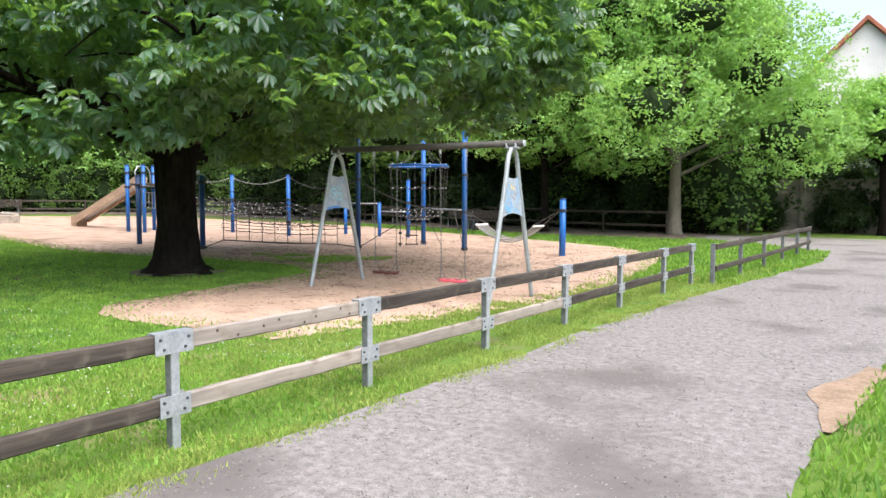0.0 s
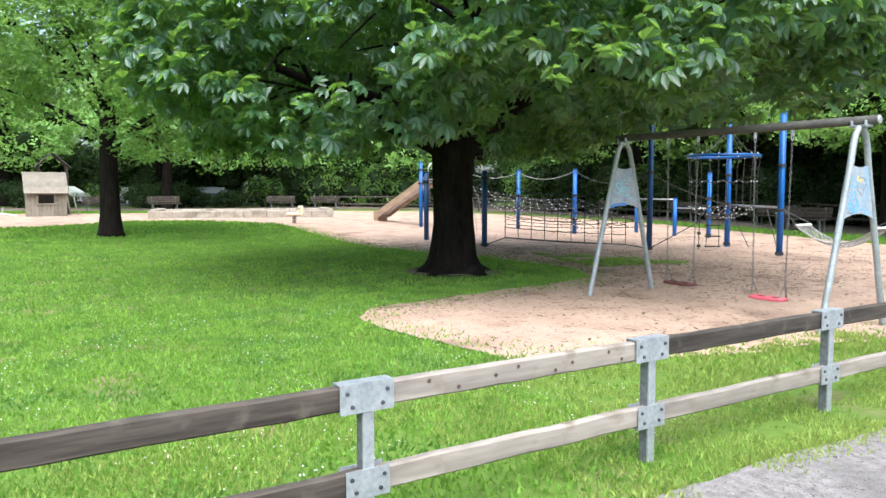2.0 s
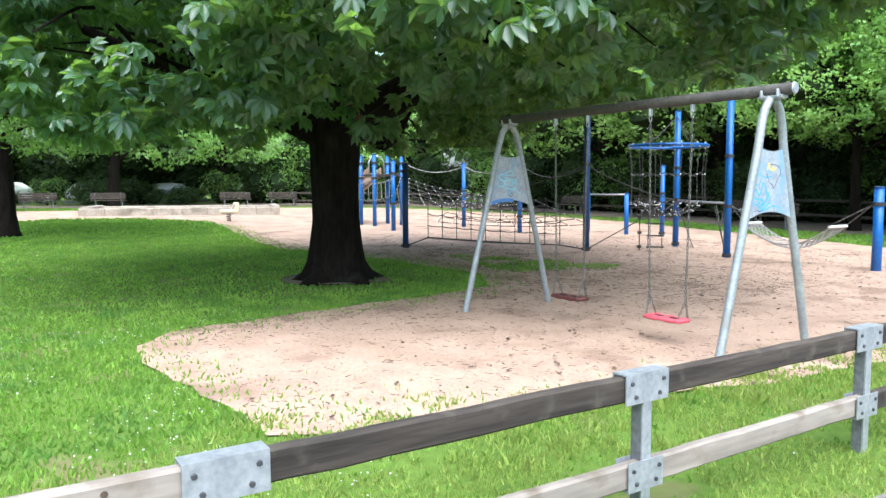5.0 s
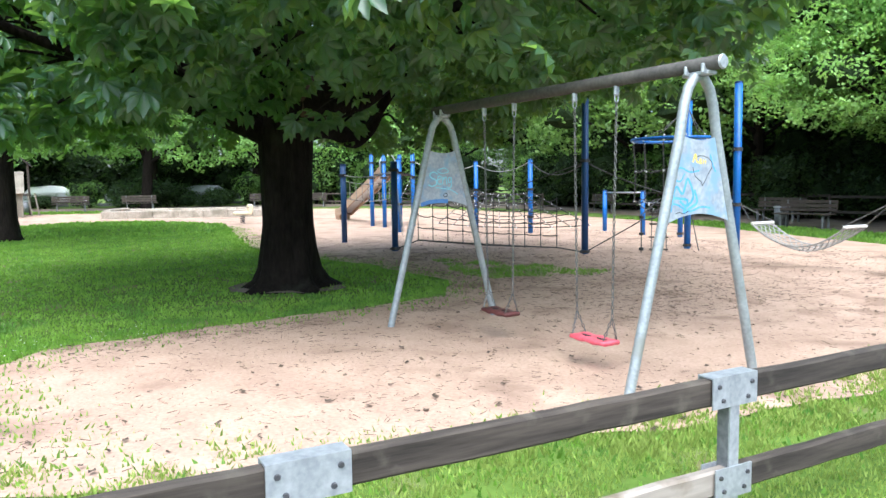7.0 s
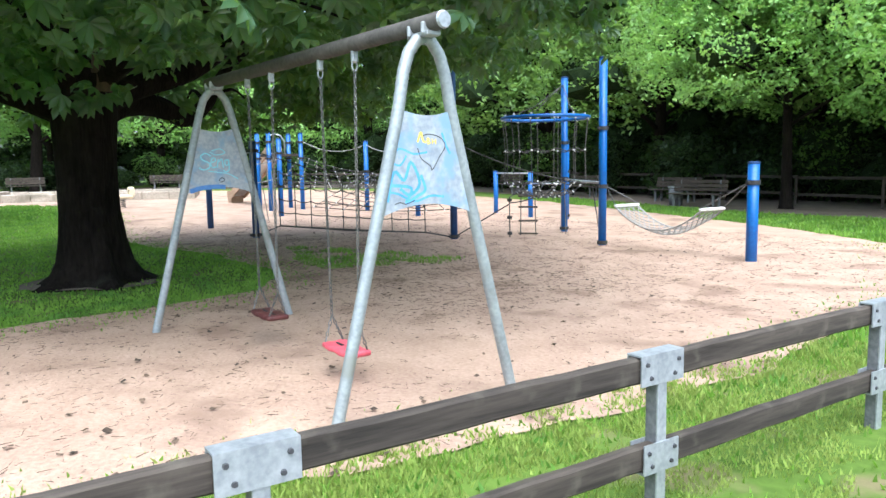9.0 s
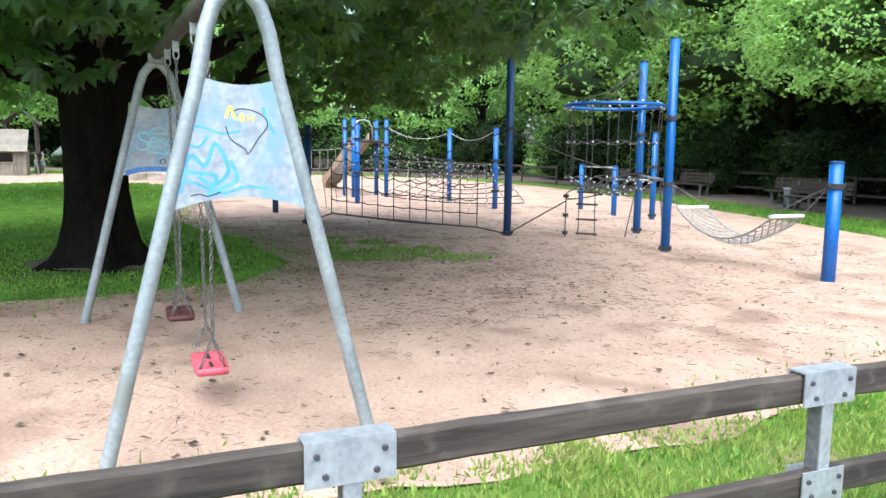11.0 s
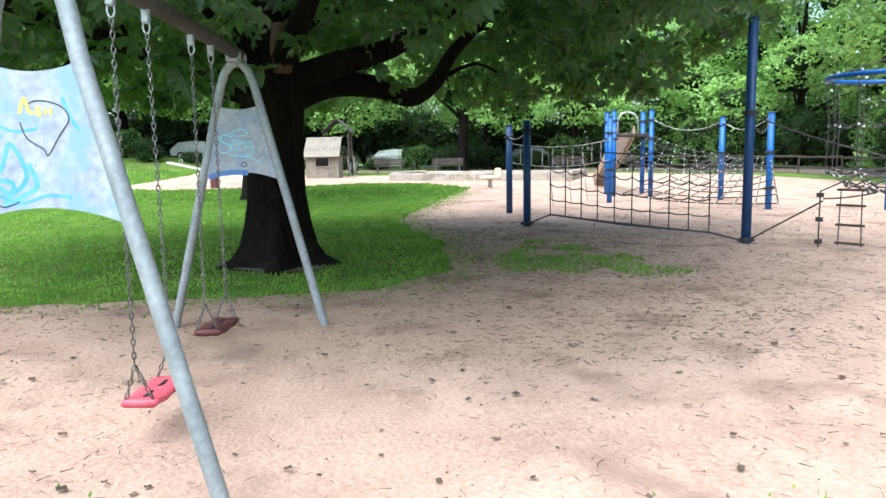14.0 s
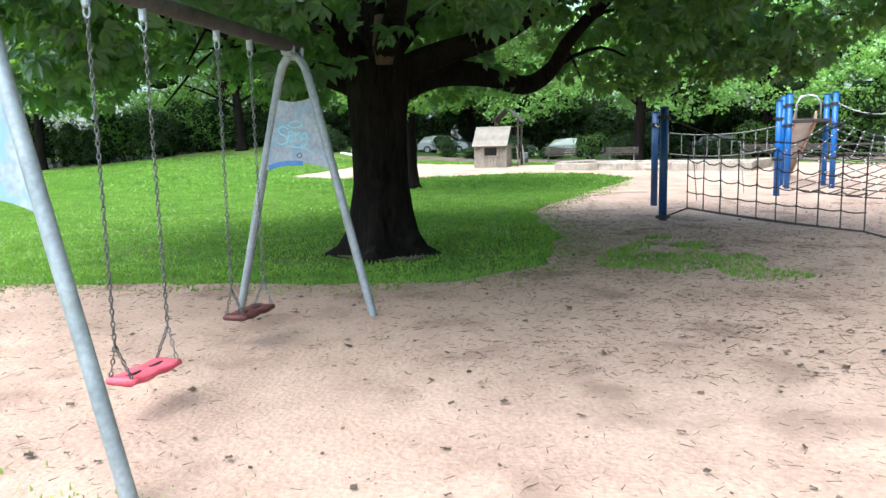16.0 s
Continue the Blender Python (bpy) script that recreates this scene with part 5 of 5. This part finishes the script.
for i in range(-NV, NU + 1):
    for sgn in (1, -1):
        pts = []
        for j in range(NV + 1):
            u = (i + j) / NU if sgn > 0 else (i + NV - j) / NU
            if 0 <= u <= 1:
                pts.append(ham(u, j / NV))
        if len(pts) > 1:
            g.tube(pts, 0.009, 5)
for v in (0, 1):
    g.tube([ham(k / 20, v) for k in range(21)], 0.016, 6)
part("net", g, ROPEG, t, "grey knotted rope net")

# slide
top, foot = Vector((-27.25, 17.45, 1.95)), Vector((-31.9, 17.6, 0.5))
t = thing("slide", "wooden-sided slide descending from a blue post tower", "slide", at=(-27.2, 17.5, H(-27.2, 17.5)))
o = Vector((-27.2, 17.5, 0))
line = [top, top.lerp(foot, 0.1) - Vector((0, 0, 0.05)), top.lerp(foot, 0.85) - Vector((0, 0, 0.12)), foot - Vector((0, 0, 0.15)), foot + Vector((-0.5, 0, -0.17))]
for s in (-1, 1):
    g = Geo()
    v, f = [], []
    for p in line:
        q = p - o + Vector((0, s * 0.27, 0))
        v += [q + Vector((0, -0.025, -0.12)), q + Vector((0, 0.025, -0.12)), q + Vector((0, 0.025, 0.2)), q + Vector((0, -0.025, 0.2))]
    for i in range(len(line) - 1):
        for k in range(4):
            a, b = 4 * i + k, 4 * i + (k + 1) % 4
            f.append((a, b, b + 4, a + 4))
    f += [(0, 1, 2, 3), (19, 18, 17, 16)]
    part("side_board", g.add(v, f), TANWOOD, t, "tan wooden side board")
v, f = [], []
for p in line:
    q = p - o
    v += [q + Vector((0, -0.25, 0)), q + Vector((0, 0.25, 0)), q + Vector((0, 0.25, -0.02)), q + Vector((0, -0.25, -0.02))]
for i in range(4):
    for k in range(4):
        a, b = 4 * i + k, 4 * i + (k + 1) % 4
        f.append((a, b, b + 4, a + 4))
part("chute", Geo().add(v, f), STEEL, t, "steel chute")
part("foot_block", Geo().box((foot.x - o.x - 0.35, foot.y - o.y, 0.12), (0.45, 0.5, 0.36), None, 0.02), TANWOOD, t, "wooden foot")
part("platform", Geo().box((0.55, 0, 1.85), (1.05, 1.15, 0.08), None, 0.01), BENCH, t, "platform")
for s in (-1, 1):
    part("hoop", Geo().tube([(0.05, s * 0.32, 1.9), (0.02, s * 0.32, 2.35), (0.0, s * 0.2, 2.55), (0, 0, 2.6)], 0.025, 8), STEEL, t, "steel hoop", True)

# ---- benches, sand box, spring rider, bins ----
def bench(at, turn):
    t = thing("park_bench", "dark weathered wooden park bench with slatted back", "bench", "benches round the playground", (*at, H(*at)), turn)
    for k in range(4):
        part("seat_slat", Geo().box((0, -0.18 + k * 0.12, 0.45), (1.9, 0.1, 0.04), None, 0.008), BENCH, t)
    for k in range(3):
        part("back_slat", Geo().box((0, 0.3 + 0.03 * k, 0.58 + k * 0.13), (1.9, 0.035, 0.11), None, 0.008), BENCH, t)
    for s in (-0.7, 0.7):
        part("leg", Geo().box((s, -0.12, 0.2), (0.07, 0.07, 0.46), None, 0.01).box((s, 0.25, 0.2), (0.07, 0.07, 0.46), None, 0.01).box((s, 0.05, 0.41), (0.06, 0.5, 0.05), None, 0.01).box((s, 0.35, 0.65), (0.05, 0.05, 0.5), None, 0.01), ZINCD, t, "dark leg frame")
    return t


first = bench((-48.3, 7.6), 90)
for x, y, a in ((-48.5, 11.2, 90), (-48.5, 18.6, 80), (-48, 21.5, 75), (-20.4, 30.2, 5), (-17.9, 28.2, 8), (-25.5, 30.4, 0), (-30.5, 30.3, -4)):
    copy_thing(first, pose(x, y, H(x, y), 0, 0, a))


def bin_thing(at):
    t = thing("litter_bin", "grey round metal litter bin beside a bench", "bin", "litter bins", (*at, H(*at)))
    part("body", Geo().tube([(0, 0, 0), (0, 0, 0.62)], [0.22, 0.24], 14), ZINCD, t, "", True)
    part("rim", Geo().tube([(0, 0, 0.61), (0, 0, 0.66)], 0.26, 14), ZINC, t, "pale rim")


bin_thing((-48.4, 5.4))
bin_thing((-19.0, 28.6))

t = thing("sandbox", "long sandbox edged with pale stone blocks", "sandbox", at=(-38.05, 12.85, H(-38.05, 12.85)), turn=-17.6)
for k in range(8):
    for x in (0, -4.3):
        part("stone_block", Geo().box((x, -3.9 + k * 1.12, 0.16), (0.4, 1.112, 0.4), None, 0.035), STONE, t)
for k in range(3):
    for y in (-4.27, 4.31):
        part("stone_block", Geo().box((-0.75 - k * 1.3, y, 0.2), (1.26, 0.36, 0.46), None, 0.035), STONE, t)
part("sand_fill", Geo().box((-2.15, 0, 0.05), (3.95, 8.2, 0.26), None, 0.02), SAND, t, "pale sand filling")

t = thing("spring_rider", "small cream spring rider on the sand", "spring rider", at=(-31.95, 13.25, H(-31.95, 13.25)))
part("spring", Geo().tube([(0.09 * math.cos(k * 0.6), 0.09 * math.sin(k * 0.6), 0.007 * k) for k in range(50)], 0.015, 5), BLACK, t, "coil spring")
part("body", Geo().box((0, 0, 0.4), (0.14, 0.75, 0.16), None, 0.05).box((0, 0.3, 0.58), (0.12, 0.26, 0.36), None, 0.05), CREAM, t, "cream painted body")
part("handle", Geo().tube([(-0.18, 0.2, 0.62), (0.18, 0.2, 0.62)], 0.018, 8), BLACK, t)

t = thing("seesaw", "white seesaw plank on a dark red pivot, tilted, on sand", "seesaw", at=(-34.8, 1.45, H(-34.8, 1.45)))
part("pivot", Geo().box((0, 0, 0.32), (0.34, 0.3, 0.66), None, 0.04), DARKSEAT, t, "dark red pivot block")
tilt = Matrix.Rotation(-0.21, 3, "X")
part("plank", Geo().box((0, -0.25, 0.76), (0.34, 3.6, 0.07), tilt, 0.02), WHITEBAR, t, "white painted plank")
for s in (-1, 1):
    part("handle", Geo().tube([tilt @ Vector((-0.16, s * 1.25, 0.03)) + Vector((0, -0.25, 0.76)), tilt @ Vector((-0.16, s * 1.25, 0.24)) + Vector((0, -0.25, 0.76)), tilt @ Vector((0.16, s * 1.25, 0.24)) + Vector((0, -0.25, 0.76)), tilt @ Vector((0.16, s * 1.25, 0.03)) + Vector((0, -0.25, 0.76))], 0.016, 7), STEEL, t, "steel handle")

# ---- playhouse ----
hx, hy = -43.9, 4.5
t = thing("playhouse", "small wooden playhouse with shingled roof and dark-roofed tower behind", "playhouse", at=(hx, hy, H(hx, hy)), turn=0)
t.scale = (0.82, 0.82, 0.82)
W = 1.05
for k in range(10):
    y = -W + 0.11 + k * 0.208
    full = not 3 <= k <= 6
    part("wall_board", Geo().box((0.9, y, 0.75 if full else 0.36), (0.04, 0.196, 1.5 if full else 0.72), None, 0.006), HOUSEW, t)
for s in (-1, 1):
    for k in range(7):
        part("wall_board", Geo().box((-0.75 + k * 0.25, s * W, 0.75), (0.235, 0.04, 1.5), None, 0.006), HOUSEW, t)
    part("corner_post", Geo().box((0.9, s * W, 0.8), (0.1, 0.1, 1.65), None, 0.01), HOUSEW, t)
part("window_board", Geo().box((0.92, 0, 1.42), (0.05, 2.0, 0.2), None, 0.006), HOUSEW, t)
part("window_board", Geo().box((0.93, 0, 0.75), (0.12, 1.1, 0.08), None, 0.006), HOUSEW, t)
for k in range(7):
    u = k / 6
    part("roof_board", Geo().box((1.12 - u * 1.15, 0, 1.5 + u * 1.1), (0.3, 2.4, 0.04), Matrix.Rotation(math.atan2(1.1, 1.15), 3, "Y"), 0.006), HOUSEW, t, "pale roof board")
part("back_room", Geo().box((-0.75, 0, 0.75), (0.05, 2.0, 1.5), None, 0.01), BENCH, t)
for s in (-1, 1):
    part("tower_post", Geo().box((-1.6, 0.6 + s * 0.8, 1.65), (0.12, 0.12, 3.4), None, 0.01), BENCH, t, "dark tower post")
    part("tower_post", Geo().box((-2.9, 0.6 + s * 0.8, 1.65), (0.12, 0.12, 3.4), None, 0.01), BENCH, t, "dark tower post")
    part("tower_roof", Geo().box((-2.25, 0.6 + s * 0.55, 3.5), (1.9, 1.35, 0.06), Matrix.Rotation(-s * 0.75, 3, "X"), 0.01), DARKROOF, t, "dark tower roof")
part("tower_floor", Geo().box((-2.25, 0.6, 1.3), (1.5, 1.8, 0.1), None, 0.01), BENCH, t, "tower floor")
part("ladder", Geo().tube([(-1.2, 1.5, 0), (-1.6, 1.3, 1.4)], 0.05, 6).tube([(-1.2, 1.9, 0), (-1.6, 1.7, 1.4)], 0.05, 6), HOUSEW, t, "pale ladder")

# ---- parked cars along the street ----
def car(at, turn, paint):
    t = thing("parked_car", "parked " + paint.name.split("_")[0] + " car on the street behind the shrubs", "car", "parked cars", (*at, H(*at)), turn)
    prof = [(-2.1, 0.35), (-2.15, 0.75), (-1.95, 0.95), (-1.55, 1.38), (-0.3, 1.48), (0.5, 1.42), (1.15, 0.98), (1.95, 0.85), (2.15, 0.6), (2.1, 0.32)]
    v = [(x, s * (0.86 if z < 1.1 else 0.68), z) for s in (-1, 1) for x, z in prof]
    n = len(prof)
    f = [tuple(range(n - 1, -1, -1)), tuple(range(n, 2 * n))] + [(i, (i + 1) % n, n + (i + 1) % n, n + i) for i in range(n)]
    part("body", Geo().add(v, f), paint, t)
    for s in (-1, 1):
        part("side_window", Geo().add([(-1.45, s * 0.815, 1.0), (0.95, s * 0.815, 1.0), (0.4, s * 0.70, 1.36), (-1.3, s * 0.70, 1.34)], [(0, 1, 2, 3)]), GLASS, t, "dark glass")
        for x in (-1.3, 1.35):
            w = part("wheel", Geo().tube([(x, s * 0.72, 0.32), (x, s * 0.9, 0.32)], 0.32, 16), BLACK, t, "black tyre")
            part("rim", Geo().tube([(x, s * 0.895, 0.32), (x, s * 0.91, 0.32)], 0.19, 12), CARPAINT[0], w, "silver rim")
    part("windscreen", Geo().add([(1.12, -0.72, 1.01), (1.12, 0.72, 1.01), (0.53, 0.62, 1.41), (0.53, -0.62, 1.41)], [(0, 1, 2, 3)]), GLASS, t, "dark glass")


for i, y in enumerate((-9, -3.6, 1.6, 7, 12.4, 17.8, 23)):
    car((-62, y), 90, CARPAINT[(i * 2 + 1) % 3 if i % 2 else 0])
road = np.array([(-66, -60), (-59.5, -60), (-59.5, 60), (-66, 60)], float)
tagged(sheet(road, 1.0, 0.01, 0, "road", ASPHALT), "grey asphalt street behind the shrubs", "road", kind="structure")

# ---- old wall, house, sign ----
def wall_panel(x0, x1, y, h):
    t = thing("garden_wall", "old stained concrete garden wall partly grown over", "wall", "", (x0, y, 0))
    n = max(1, int((x1 - x0) / 1.5))
    for k in range(n):
        w = (x1 - x0) / n
        part("panel", Geo().box((w * (k + 0.5), 0, h / 2), (w - 0.03, 0.16, h), None, 0.015), CONC, t)
        part("pier", Geo().box((w * k, -0.06, h / 2 + 0.03), (0.22, 0.3, h + 0.1), None, 0.02), CONC, t)
    return t


wall_panel(-9.6, 18, 37.6, 2.4)
for x, s in ((-7.9, 0.5), (-5.2, 0.55), (-4.3, 0.7), (-2.3, 0.8), (-1, 0.85)):
    o = copy_thing(bush[0], pose(x, 37.2, 0.1, 0, 0, x * 70))
    o.scale = (s * 0.7, s * 0.7, s)
t = thing("house", "white rendered gabled house with red tiled roof behind the trees", "house", at=(-6.3, 60, 0), turn=4)
g = Geo()
g.add([(-5, -6, 0), (5, -6, 0), (5, 6, 0), (-5, 6, 0), (-5, -6, 7.6), (5, -6, 7.6), (5, 6, 7.6), (-5, 6, 7.6), (0, -6, 12.6), (0, 6, 12.6)], [(0, 1, 5, 8, 4), (2, 3, 7, 9, 6), (1, 2, 6, 5), (3, 0, 4, 7)])
part("wall", g, RENDERW, t, "white rendered wall")
for s in (-1, 1):
    part("roof", Geo().box((s * 2.7, 0, 10.1), (7.8, 12.8, 0.25), Matrix.Rotation(s * math.atan2(5, 5), 3, "Y"), 0.03), ROOFT, t, "red tiled roof")
for wx in (-2.4, 2.4):
    for wz in (2.2, 5.2, 7.6):
        w = part("window", Geo().box((wx, -6.02, wz), (1.3, 0.12, 1.5), None, 0.02), SIGNW, t, "white window")
        part("pane", Geo().box((wx, -6.09, wz), (1.1, 0.03, 1.3), None, 0.005), GLASS, w, "dark pane")
t = thing("notice_sign", "small white notice board on a thin post", "sign", at=(-8.2, 34.6, 0))
part("post", Geo().tube([(0, 0, -0.05), (0, 0, 0.75)], 0.025, 8), ZINCD, t)
part("board", Geo().box((0, -0.03, 0.85), (0.42, 0.02, 0.5), Matrix.Rotation(0.35, 3, "Y"), 0.004), SIGNW, t, "white board")
